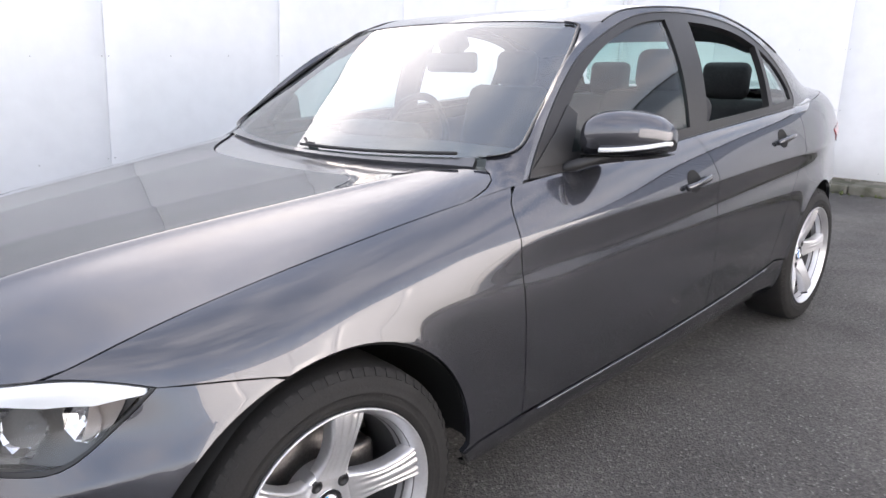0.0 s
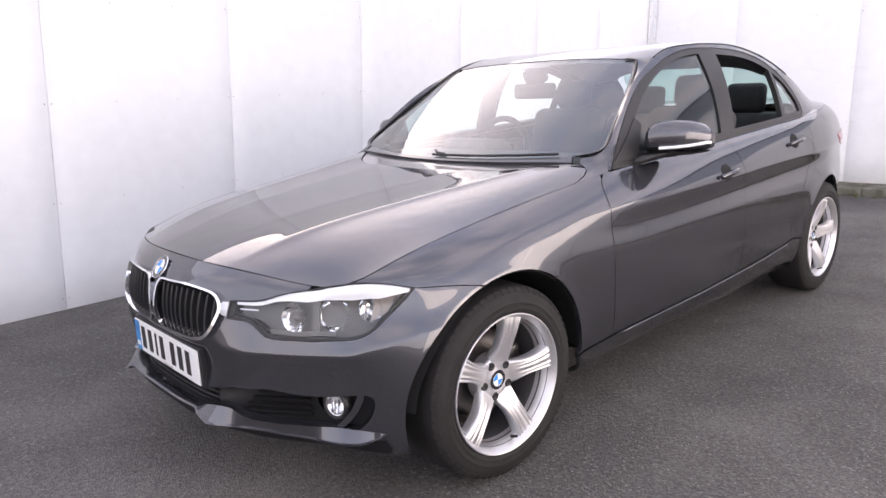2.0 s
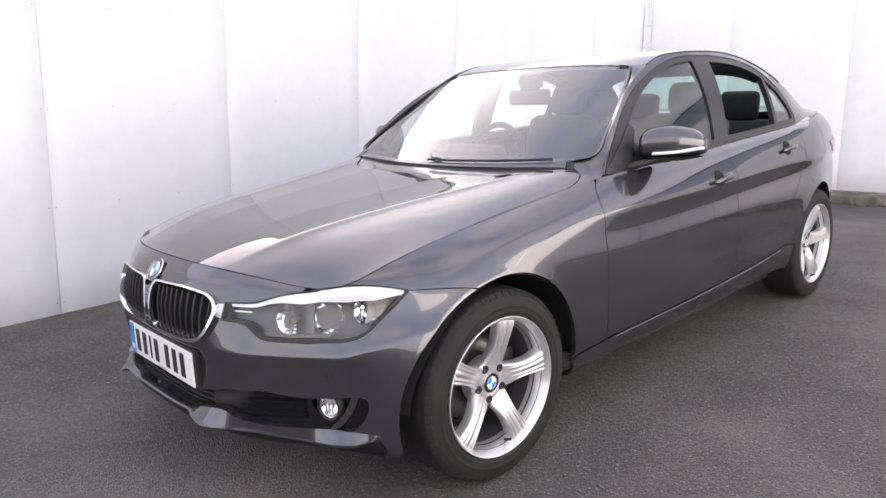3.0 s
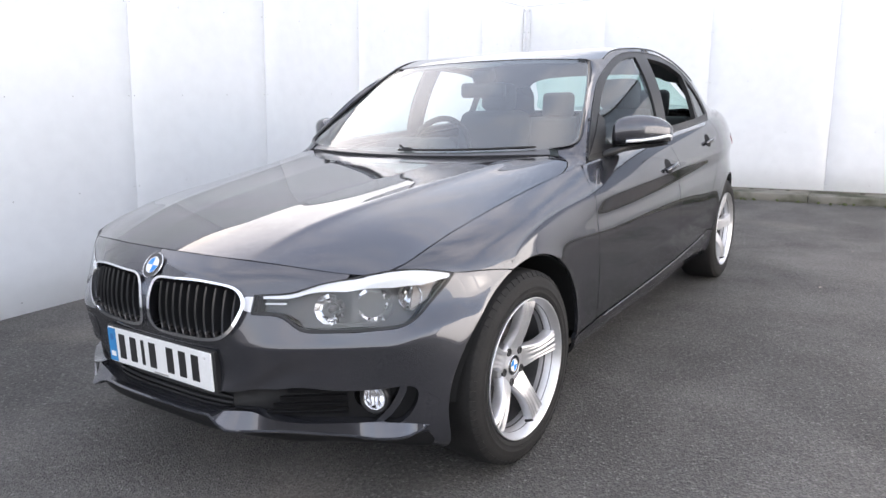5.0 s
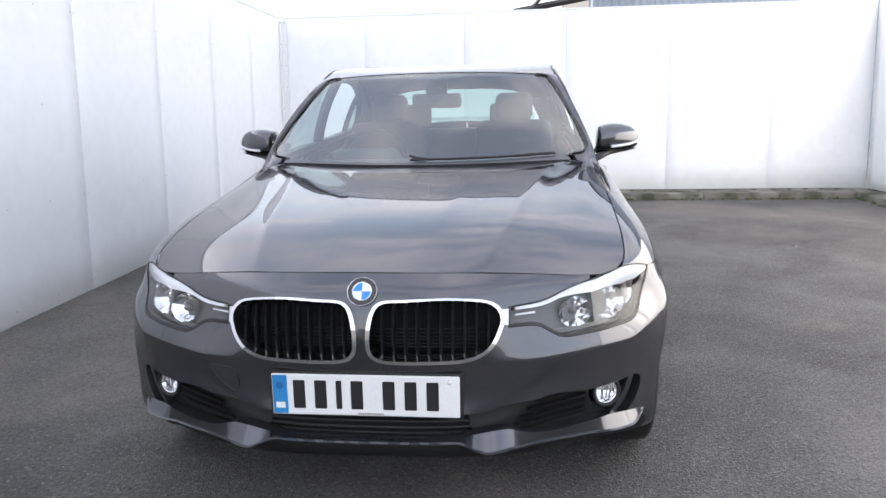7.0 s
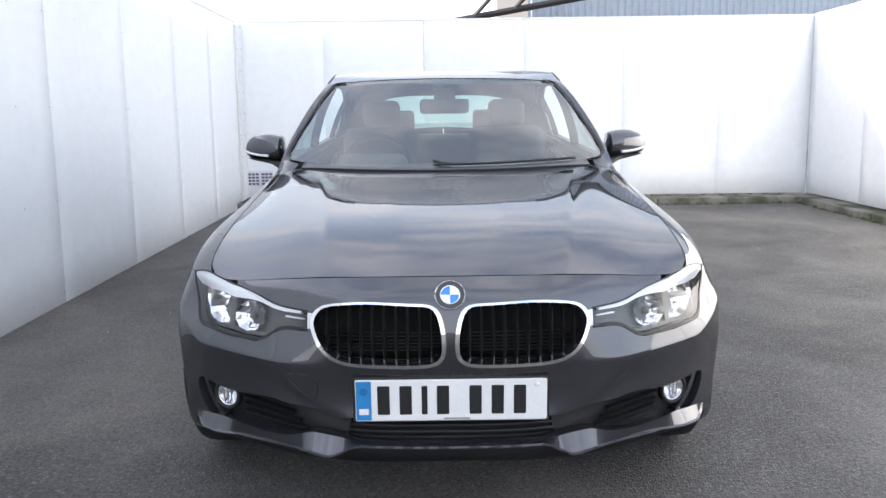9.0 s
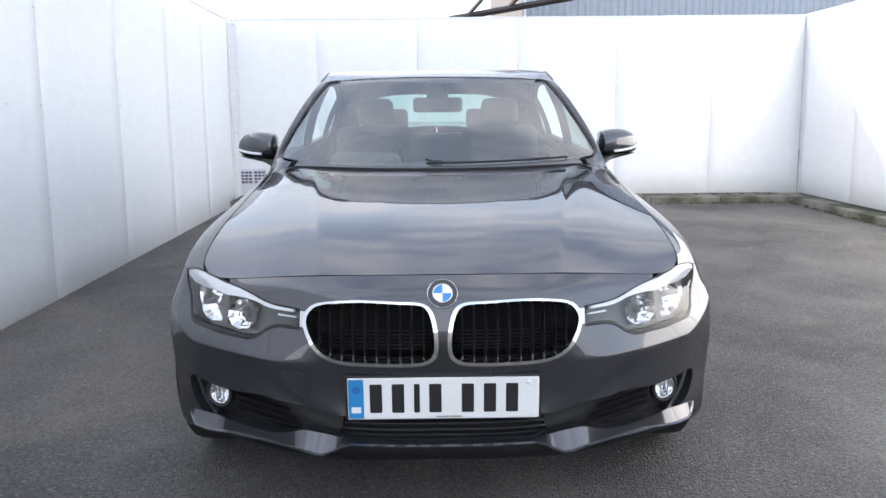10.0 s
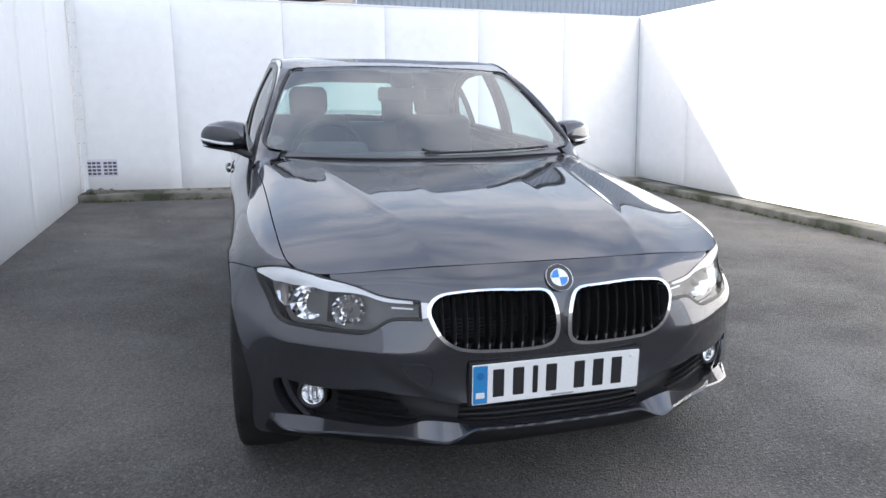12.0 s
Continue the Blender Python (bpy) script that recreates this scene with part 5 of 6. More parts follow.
def fog_corner(m):
    s = -1 if m else 1
    # black trim behind the lower opening, with slats and the round lamp
    trim = BODY.front([(.30, .345), (.30, .392), (.36, .405), (.43, .420), (.52, .432), (.64, .424), (.76, .428), (.797, .41), (.795, .37), (.77, .32), (.735, .292), (.61, .304), (.50, .308), (.40, .33)], 60, True)
    hole = [BODY.front([(.684 + .043 * math.cos(a), .378 + .043 * math.sin(a)) for a in np.linspace(0, 2 * math.pi, 28, endpoint=False)])[i] for i in range(28)]
    body = panel("lower_grille", BODY, trim, GRILLE_BLACK, car, "black plastic side grille with round fog lamp", mirror=m, holes=[hole], lift=-0.036, lip=0.02, gap=-0.004, step=0.02)
    for i in range(4):
        f = i / 3
        z = 0.336 + 0.066 * f
        x0 = 0.415 + 0.06 * f
        rows = []
        for dz, back in ((-.0075, .030), (.0065, .021), (.0075, .023), (.0075, .034)):
            pts = BODY.at(np.array(BODY.front([(x, z + dz + (x - 0.5) * 0.02) for x in np.linspace(x0, 0.628, 12)])))
            rows.append((pts[0] - pts[1] * back) * (s, 1, 1))
        faces = [(r * 12 + j, r * 12 + j + 1, r * 12 + 13 + j, r * 12 + 12 + j) for r in range(3) for j in range(11)]
        part("grille_slat", mesh_from("grille_slat", np.vstack(rows), [q[::-1] for q in faces] if m else faces, GRILLE_BLACK, None, False), GRILLE_BLACK, body)
    # body-coloured fin between fog lamp and the narrow air slot
    fin = BODY.front([(.704, .312), (.728, .336), (.748, .366), (.762, .398), (.766, .420), (.752, .420), (.745, .398), (.730, .366), (.710, .340), (.690, .318)])
    panel("bumper_fin", BODY, fin, PAINT, body, "painted fin beside the fog lamp", mirror=m, lift=-0.006, lip=0.03, gap=0.0, step=0.008)
    lamp_p, lamp_n = BODY.at(np.array(BODY.front([(.684, .378)])))
    face = Vector((s * 0.32, -1, 0.0))
    c = Vector((s * (lamp_p[0][0]), lamp_p[0][1], lamp_p[0][2])) - face.normalized() * 0.026
    lamp = bowl("fog_lamp", c, 0.031, face, LAMP_CHROME, car, 0.7)
    tagged(lamp, "small round clear fog lamp")
    ring = lathe([(-.02, .046), (.004, .0445), (.009, .041), (.007, .036), (-.004, .0325)], 36)
    q = Vector((1, 0, 0)).rotation_difference(face.normalized()).to_matrix()
    part("bezel", mesh_from("bezel", [tuple(q @ Vector(a) + c) for a in ring[0]], ring[1], BLACK), BLACK, lamp)
    dome = lathe([(.012 * math.cos(math.pi / 2 * i / 6) - .001, max(.0325 * math.sin(math.pi / 2 * i / 6), 1e-4)) for i in range(7)], 32)
    ob = part("lens", mesh_from("lens", [tuple(q @ Vector(a) + c) for a in dome[0]], dome[1], LENS), LENS, lamp)
    ob.visible_shadow = False
    for k in (-0.012, 0.0, 0.012):
        bm = bmesh.new()
        box(bm, (-0.006, k - 0.0025, -0.021), (0.003, k + 0.0025, 0.021), 0.001, 1)
        bm.transform(Matrix.Translation(c) @ q.to_4x4())
        part("lens_rib", bm, LAMP_CHROME, lamp)


both(fog_corner)

# central intake behind the number plate
line = BODY.front([(0, .372), (.28, .372), (.36, .385), (.36, .345), (.30, .325), (.26, .312), (0, .308)])
intake = twin("air_intake", BODY, line, MATT_BLACK, car, "dark lower air intake", lift=-0.05, lip=0, gap=-0.01)
for z in (.338, .353, .368):
    pts = BODY.at(np.array(BODY.front([(x, z) for x in np.linspace(0, .29, 10)])))
    p = pts[0] - pts[1] * 0.036
    whole_bar = np.vstack([(p * (-1, 1, 1))[::-1], p[1:]])
    tube("intake_bar", whole_bar, 0.004, BLACK, intake, sides=6)

# painted blade along the lower edge of the intakes
blade_front = [(0, .329), (.20, .330), (.262, .332), (.30, .338), (.34, .343), (.39, .346), (.42, .337), (.46, .328), (.52, .322), (.61, .321), (.70, .316), (.76, .308), (.805, .296)]
bx, bz = np.array(blade_front).T
run = np.concatenate([[0], np.cumsum(np.hypot(np.diff(bx), np.diff(bz)))])
steps = np.linspace(0, run[-1], 110)
blade_x, blade_z = np.interp(steps, run, bx), np.interp(steps, run, bz)
for _ in range(2):
    blade_x[1:-1], blade_z[1:-1] = (blade_x[:-2] + 2 * blade_x[1:-1] + blade_x[2:]) / 4, (blade_z[:-2] + 2 * blade_z[1:-1] + blade_z[2:]) / 4
bpts, bnrm = BODY.at(np.array(BODY.front(list(zip(blade_x, blade_z)))))
low_z = np.interp(bpts[:, 0], [0, .25, .27, .293, .32, .37, .50, .61, .70, .76, .80, .82], [.324, .326, .324, .312, .300, .297, .295, .284, .275, .276, .290, .300])
reach = np.interp(bpts[:, 0], [0, .25, .28, .33, .40, .45, .62, .68, .74, .79, .81], [.016, .018, .034, .040, .016, .007, .007, .022, .026, .002, -.012])
flat_n = bnrm * (1, 1, 0)
flat_n /= np.linalg.norm(flat_n, axis=1)[:, None]
foot = bpts * (1, 1, 0) + np.stack([0 * low_z, 0 * low_z, low_z], 1)
brow = np.interp(bpts[:, 0], [.38, .45, .62, .68], [.002, .011, .011, .002])
rings = [bpts - flat_n * 0.034, bpts + flat_n * brow[:, None], foot + flat_n * reach[:, None] + (0, 0, 0.003), foot + flat_n * (reach + 0.007)[:, None], foot + flat_n * (reach + 0.004)[:, None] - (0, 0, 0.004), foot - flat_n * 0.012 - (0, 0, 0.006)]
for m in (False, True):
    k = len(bpts)
    verts = list(np.vstack(rings) * ((-1, 1, 1) if m else (1, 1, 1)))
    quads = [(r * k + j, r * k + j + 1, r * k + k + j + 1, r * k + k + j) for r in range(len(rings) - 1) for j in range(k - 1)]
    fc = quads if m else [q[::-1] for q in quads]
    # crisp edges between the strips, smooth along them
    along = np.gradient(bpts, axis=0)
    strips = []
    for a, b in zip(rings[:-1], rings[1:]):
        q = np.cross(along, b - a)
        q = q / (np.linalg.norm(q, axis=1)[:, None] + 1e-12)
        q = q * np.sign((q * (flat_n + (0, 0, 0.2))).sum(1) + 1e-9)[:, None]
        for _ in range(4):
            q[1:-1] = (q[:-2] + 2 * q[1:-1] + q[2:]) / 4
        strips.append(q / (np.linalg.norm(q, axis=1)[:, None] + 1e-12) * ((-1, 1, 1) if m else (1, 1, 1)))
    tips = [strips[min(f) // k][c % k] for f in fc for c in f]
    part("bumper_lip", mesh_from("bumper_lip", verts, fc, PAINT, tips), PAINT, car, "painted lower lip blade")

# black plastic below the blade
under = BODY.front([(0, .318), (.25, .318), (.285, .306), (.32, .292), (.50, .287), (.61, .277), (.70, .268), (.76, .268), (.80, .278)], 40) + BODY.front([(.80, .278), (.81, .255), (.80, .232), (.72, .225)], 8)[1:] + [(u, BODY.levels[0] + 0.014) for u in np.linspace(BODY.front([(.70, .23)])[0][0], 0.0, 30)]
twin("bumper_underside", BODY, under, GRILLE_BLACK, car, "black plastic edge under the bumper", lift=0.004, lip=0.012, gap=0.0)

# badge on the nose
bp, bn = BODY.at(np.array(BODY.front([(0, .728)])))
tilt = math.degrees(math.asin(bn[0][2]))
badge(car, pose(0, bp[0][1] - 0.002 - 0.003, bp[0][2], -tilt, 0, 0), 0.0405)


def number_plate():
    y, z0, z1 = -0.734, 0.385, 0.500
    bm = bmesh.new()
    box(bm, (-.26, y, z0), (.26, y + 0.006, z1), 0.004, 2)
    plate = part("number_plate", bm, PLATE_WHITE, car, "white reflective number plate with a blue end band")
    plate.rotation_euler = (0, 0, 0)
    bm = bmesh.new()
    box(bm, (-.268, y + 0.006, z0 - 0.006), (.268, y + 0.03, z1 + 0.006), 0.004, 2)
    part("plate_holder", bm, BLACK, plate, "black plate backing")
    bm = bmesh.new()
    box(bm, (-.2575, y - 0.0008, z0 + 0.003), (-.216, y + 0.001, z1 - 0.003), 0.002, 1)
    part("plate_band", bm, PLATE_BLUE, plate, "blue end band")
    bm = bmesh.new()
    box(bm, (-.250, y - 0.0016, z0 + 0.018), (-.224, y, z0 + 0.034), 0.001, 1)
    part("band_mark", bm, PLATE_WHITE, plate)
    bm = bmesh.new()
    bmesh.ops.create_circle(bm, cap_ends=True, radius=0.011, segments=20, matrix=pose(-.237, y - 0.0014, z1 - 0.033, 90))
    part("band_mark", bm, material("dark_band_mark", (0.015, 0.13, 0.36), 0.4), plate)
    # the mark's characters as plain bars
    for x in (-.183, -.123, -.072, -.022, .066, .126, .186):
        w = 0.018 if x != -.072 else 0.0085
        bm = bmesh.new()
        box(bm, (x - w * 0.92, y - 0.0012, z0 + 0.018), (x + w * 0.92, y + 0.001, z1 - 0.017), 0.002, 1)
        part("plate_bar", bm, PLATE_BLACK, plate)
    bm = bmesh.new()
    box(bm, (-.02, y - 0.001, z0 + 0.004), (.05, y + 0.001, z0 + 0.0085), 0.0005, 1)
    part("plate_small_print", bm, material("grey_print", (0.35, 0.33, 0.31), 0.5), plate)
    bm = bmesh.new()
    bmesh.ops.create_uvsphere(bm, u_segments=12, v_segments=8, radius=0.007, matrix=Matrix.Translation((.232, y, z1 - 0.016)) @ Matrix.Diagonal((1, 0.5, 1, 1)))
    part("plate_screw", smooth_bm(bm), PLATE_WHITE, plate)


number_plate()

# towing-eye cover outline on the car's right
flap = BODY.front([(.447, .506), (.415, .506), (.382, .502), (.366, .473), (.372, .440), (.378, .435), (.392, .439), (.432, .473), (.449, .500)], 60, True)
panel("towing_eye_cover", BODY, flap, PAINT, car, mirror=True, lift=0.0012, lip=0.003, gap=0.0, step=0.012)
rim_p, rim_n = BODY.at(np.array(flap))
tube("towing_eye_seam", (rim_p + rim_n * 0.0006) * (-1, 1, 1), 0.0013, SEAL, car, sides=6, closed=True)

# ---- doors: handles and mirrors ----


def door_handle(door, y, z, m):
    s = -1 if m else 1
    # the cup's shade is drawn as a flat black ellipse on the door skin
    cup = BODY.side([(y - .012 + .046 * math.cos(a), z + .002 + .036 * math.sin(a)) for a in np.linspace(0, 2 * math.pi, 30, endpoint=False)])
    panel("handle_recess", BODY, cup, MATT_BLACK, door, "flat black patch for the shade in the handle cup", mirror=m, lift=0.0016, lip=0.003, gap=0.0, step=0.012)
    ys = np.linspace(y - .090, y + .095, 17)
    base, nrm = BODY.at(np.array(BODY.side([(q, z - 0.006 + 0.08 * (q - y)) for q in ys])))
    out = 0.034 * np.sin(np.linspace(0.30, math.pi - 0.30, 17)) ** 0.5
    line = (base + nrm * (out - 0.009)[:, None]) * (s, 1, 1)
    v, f = sweep(line, 0.0075, 10, flat=1.55)
    part("door_handle", mesh_from("door_handle", v, f, PAINT), PAINT, door, "painted pull handle")


for k, m in enumerate((False, True)):
    door_handle(DOORS[k][0], 1.452, .855, m)
    door_handle(DOORS[k][1], 2.275, .932, m)


def door_mirror(door, m):
    s = -1 if m else 1

    def ring(f, part_low):
        x = 0.800 + 0.200 * f
        top = float(np.interp(f, [0, .05, .12, .25, .40, .60, .80, .92, 1.0], [1.104, 1.108, 1.112, 1.116, 1.117, 1.113, 1.101, 1.084, 1.062]))
        low = 0.984 + 0.004 * f + 0.018 * f ** 3
        front = 0.905 + 0.030 * f + 0.098 * f ** 2.5
        back = 1.062 + 0.026 * f
        return x, top, low, front, back
    verts, faces, n = [], [], 28
    rows = 15
    for r in range(rows):
        f = r / (rows - 1)
        x, top, low, front, back = ring(f, 0)
        close = 1.0 if 0 < r < rows - 1 else 0.93
        cy, cz, hy, hz = (front + back) / 2, (top + low) / 2, (back - front) / 2 * close, (top - low) / 2 * close
        for i in range(n):
            a = 2 * math.pi * i / n
            e = 0.42
            ca, sa = math.cos(a), math.sin(a)
            yy = math.copysign(abs(ca) ** (e if ca > 0 else 0.9), ca)
            zz = math.copysign(abs(sa) ** (e if ca > 0 else 0.72), sa)
            verts.append((s * x, cy + hy * yy, cz + hz * zz))
    for r in range(rows - 1):
        for i in range(n):
            j = (i + 1) % n
            q = (r * n + i, r * n + j, (r + 1) * n + j, (r + 1) * n + i)
            faces.append(q if m else q[::-1])
    cap_a, cap_b = tuple(range(n)), tuple((rows - 1) * n + i for i in range(n))
    faces += [cap_a[::-1] if m else cap_a, cap_b if m else cap_b[::-1]]
    body = part("door_mirror", mesh_from("door_mirror", verts, faces, PAINT), PAINT, door, "painted door mirror with a pale indicator strip")
    # black lower half shell
    low_v = [(x, y, min(z, 1.008)) for x, y, z in verts]
    mid = np.array(low_v).mean(0)
    low_v = [tuple(mid + (np.array(p) - mid) * (1.012, 1.02, 1.0) + (0, 0, -0.010)) for p in low_v]
    part("mirror_base", mesh_from("mirror_base", low_v, faces, BLACK), BLACK, body, "black lower housing")
    strip = []
    for f in np.linspace(0.30, 0.985, 14):
        x, top, low, front, back = ring(f, 0)
        strip.append((s * x, front + 0.004 - 0.007 + 0.012 * max(0, f - 0.85) * 3, low + 0.030 - 0.003 * f))
    strip.append((s * 1.0, 1.052, 1.030))
    v, fc = sweep(strip, 0.0058, 8, flat=1.15)
    part("indicator_strip", mesh_from("indicator_strip", v, fc, LAMP_WHITE), LAMP_WHITE, body, "pale indicator strip")
    glass = lathe([(0, .0001), (0, .056)], 32)
    gv = [(s * (0.905 + b * 1.35), 1.073 + b * 0.13, 1.044 + c * 0.88) for a, b, c in glass[0]]
    part("mirror_glass", mesh_from("mirror_glass", gv, glass[1], CHROME), CHROME, body, "mirror glass")
    arm = [(s * .775, .885, .955), (s * .805, .900, .968), (s * .845, .945, .985), (s * .90, .985, .995)]
    tube("mirror_arm", spline(arm, 12), 0.022, BLACK, body, sides=12, flat=0.8)
    sail = SIDE.side([(.752, .968), (.90, .975), (.915, 1.0), (.985, 1.10), (.955, 1.125), (.86, 1.05)])
    panel("mirror_sail", SIDE, sail, BLACK, body, mirror=m, lift=0.004, lip=0.01, gap=0.0)


door_mirror(DOORS[0][0], False)
door_mirror(DOORS[1][0], True)

# ---- boot, tail lamps ----
boot_controls = [p for p in EDGE_TOP[12:]] + [p for p in EDGE_IN[12:]] + [(0, 3.2, 1.108), (0, 3.4, 1.125), (.35, 3.2, 1.105), (0, 3.05, 1.10), (.4, 3.0, 1.095)]
BOOT = Cap(cap_surface(boot_controls))
half = [(p[0], p[1]) for p in BODY.at(np.array(top_edge(2.52, 3.45, 20)))[0]] + [(.45, 3.54), (.25, 3.63), (0, 3.665)]
outline = half + [(-x, y) for x, y in half[::-1][1:]] + [(-.60, 2.9), (-.45, 3.0), (0, 3.08), (.45, 3.0), (.60, 2.9)]
panel("boot_lid", BOOT, outline, PAINT, car, step=0.03, gap=0.0)
TAIL_RED = material("red_tail_lens", (0.42, 0.03, 0.03), 0.15, 0, 0.8, 12, 0.1)


def tail_lamp(m):
    line = BODY.oblique([(.84, 3.10, .915), (.77, 3.35, .93), (.66, 3.55, .935), (.66, 3.55, .83), (.78, 3.36, .83), (.835, 3.18, .86)])
    panel("tail_lamp", BODY, line, TAIL_RED, car, "red tail lamp", mirror=m, lift=0.003, lip=0.01, gap=0.0)


both(tail_lamp)

# ---- cabin ----


def rounded(name, lo, hi, mat, parent, bevel=0.05, turn=(0, 0, 0), label=""):
    c = (Vector(lo) + Vector(hi)) / 2
    bm = bmesh.new()
    box(bm, Vector(lo) - c, Vector(hi) - c, bevel, 4)
    ob = part(name, smooth_bm(bm), mat, parent, label)
    ob.matrix_basis = pose(*c, *turn)
    return ob


def front_seat(x):
    seat = rounded("front_seat", (x - .25, 1.40, .40), (x + .25, 1.95, .56), CLOTH, car, 0.06, (4, 0, 0), "dark cloth front seat")
    def child(ob):
        ob.matrix_parent_inverse = Matrix()
        m = ob.matrix_basis.copy()
        ob.matrix_basis = seat.matrix_basis.inverted() @ m
        return ob
    child(rounded("backrest", (x - .245, 1.86, .50), (x + .245, 2.02, 1.13), CLOTH, seat, 0.07, (-16, 0, 0)))
    child(rounded("headrest", (x - .118, 2.01, 1.115), (x + .118, 2.11, 1.285), CLOTH, seat, 0.048, (-8, 0, 0)))
    for d in (-.05, .05):
        v, f = sweep([(x + d, 2.035, 1.06), (x + d, 2.05, 1.15)], 0.007, 8)
        child(part("headrest_post", mesh_from("headrest_post", v, f, CHROME), CHROME, seat))


front_seat(-.40)
front_seat(.40)
bench = rounded("rear_seat", (-.62, 2.28, .42), (.62, 2.75, .58), CLOTH, car, 0.07, (0, 0, 0), "dark cloth rear bench")
for name, lo, hi, b, t in (("rear_backrest", (-.62, 2.66, .52), (.62, 2.82, 1.06), .07, (-18, 0, 0)), ("rear_headrest", (-.46, 2.80, 1.05), (-.22, 2.89, 1.225), .035, (-8, 0, 0)), ("rear_headrest", (.22, 2.80, 1.05), (.46, 2.89, 1.225), .035, (-8, 0, 0))):
    ob = rounded(name, lo, hi, CLOTH, bench, b, t)
    ob.matrix_basis = bench.matrix_basis.inverted() @ ob.matrix_basis
rounded("dashboard", (-.70, .84, .62), (.70, 1.24, .955), DASH, car, 0.09, (-3, 0, 0), "dark moulded dashboard")
rounded("instrument_hood", (-.56, 1.05, .90), (-.20, 1.27, 1.005), DASH, car, 0.05, (-3, 0, 0))
rounded("centre_console", (-.13, 1.1, .30), (.13, 2.1, .58), DASH, car, 0.04)
rounded("parcel_shelf", (-.62, 2.80, 1.02), (.62, 3.20, 1.05), DASH, car, 0.012)
rounded("cabin_floor", (-.78, .62, .215), (.78, 3.0, .28), MATT_BLACK, car, 0.02)
rounded("bulkhead", (-.70, .62, .22), (.70, .70, .93), MATT_BLACK, car, 0.02)
rounded("rear_bulkhead", (-.66, 2.95, .30), (.66, 3.0, 1.03), MATT_BLACK, car, 0.02)
ring = [(-.37 + .185 * math.cos(a), 1.33 + .075 * math.sin(a), .93 + .165 * math.sin(a)) for a in np.linspace(0, 2 * math.pi, 40, endpoint=False)]
steer = tube("steering_wheel", ring, 0.016, BLACK, car, "black steering wheel", sides=10, closed=True)
rounded("steering_boss", (-.46, 1.31, .88), (-.28, 1.35, .97), BLACK, steer, 0.02, (-24, 0, 0))
rounded("interior_mirror", (-.128, 1.20, 1.200), (.128, 1.235, 1.272), BLACK, car, 0.018, (0, 0, 0), "black interior mirror")
rounded("sensor_housing", (-.055, 1.19, 1.270), (.055, 1.26, 1.345), BLACK, car, 0.015, (30, 0, 0))
both(lambda m: panel("door_card", BODY, top_edge(.70, 2.62, 30) + [(u, BODY.levels[1]) for u, w in top_edge(.70, 2.62, 30)[::-1]], DASH, car, mirror=m, lift=-0.07, lip=0, gap=0.0, step=0.05))
both(lambda m: panel("belt_ledge", BODY, top_edge(.70, 2.62, 40) + [(u, BODY.levels[8]) for u, w in top_edge(.70, 2.62, 40)[::-1]], BLACK, car, "black window weather strip", mirror=m, lift=-0.003, lip=0.0, gap=0.0, step=0.03))
half = [(q[0] * 0.97, q[1] + 0.03) for q in header_line[::3]] + [(q[0] * 0.97, q[1]) for q in rail_line[::3]] + [(q[0] * 0.97, q[1] - 0.02) for q in back_header[::-3]]
panel("headlining", ROOF, half + [(-x, y) for x, y in half[::-1][1:-1]], LINING, car, "grey headlining", lift=-0.035, lip=0.0, gap=0.0, step=0.05)

# wipers and the windscreen sticker
border = np.array(screen_half)
surround = twin("screen_surround", SCREEN, [tuple(q) for q in border[:14]] + [(u - 0.012, w + 0.005) for u, w in border[12:13]] + [(u, w + 0.005) for u, w in border[:12]][::-1], GLOSS_BLACK, car, "black printed windscreen border", lift=-0.008, lip=0.0, gap=0.0, step=0.02)
twin("screen_header", SCREEN, [tuple(q) for q in border[34:]] + [(0.0, border[-1][1] - 0.055), (0.12, border[-1][1] - 0.050), (0.16, border[-1][1] - 0.028)] + [(u, w - 0.026) for u, w in border[34:40]][::-1], GLOSS_BLACK, surround, lift=-0.008, lip=0.0, gap=0.0, step=0.02)
sides = border[13:35]
inner = np.stack([sides[:, 0] - 0.016, sides[:, 1]], 1)
both(lambda m: panel("screen_side_border", SCREEN, [tuple(q) for q in sides] + [tuple(q) for q in inner[::-1]], GLOSS_BLACK, surround, mirror=m, lift=-0.008, lip=0.0, gap=0.0, step=0.02))


def wiper(points):
    pts = SCREEN.at(np.array(SCREEN.front(points, 16)))
    line = pts[0] + pts[1] * 0.008
    ob = tube("wiper", line, 0.0042, BLACK, car, "black windscreen wiper", sides=6, flat=1.4)
    blade = pts[0] + pts[1] * 0.005
    tube("wiper_blade", blade + (0, 0, 0.004), 0.0035, RUBBER, ob, sides=6)


wiper([(-.60, .994), (-.30, .986), (.02, .983)])
wiper([(-.05, .978), (.25, .982), (.58, .996)])
p = SCREEN.at(np.array(SCREEN.front([(.652, 1.046)])))
bm = bmesh.new()
bmesh.ops.create_circle(bm, cap_ends=True, radius=0.032, segments=28)
sticker = part("windscreen_sticker", bm, material("grey_sticker", (0.06, 0.06, 0.062), 0.5, 0, 0, 60, 0.2), car, "round grey windscreen sticker")
face = Vector(p[1][0]) * Vector((-1, 1, 1))
sticker.matrix_basis = Matrix.Translation(Vector(p[0][0]) * Vector((-1.034, 1, 1)) - face * 0.010) @ Vector((0, 0, 1)).rotation_difference(face).to_matrix().to_4x4()


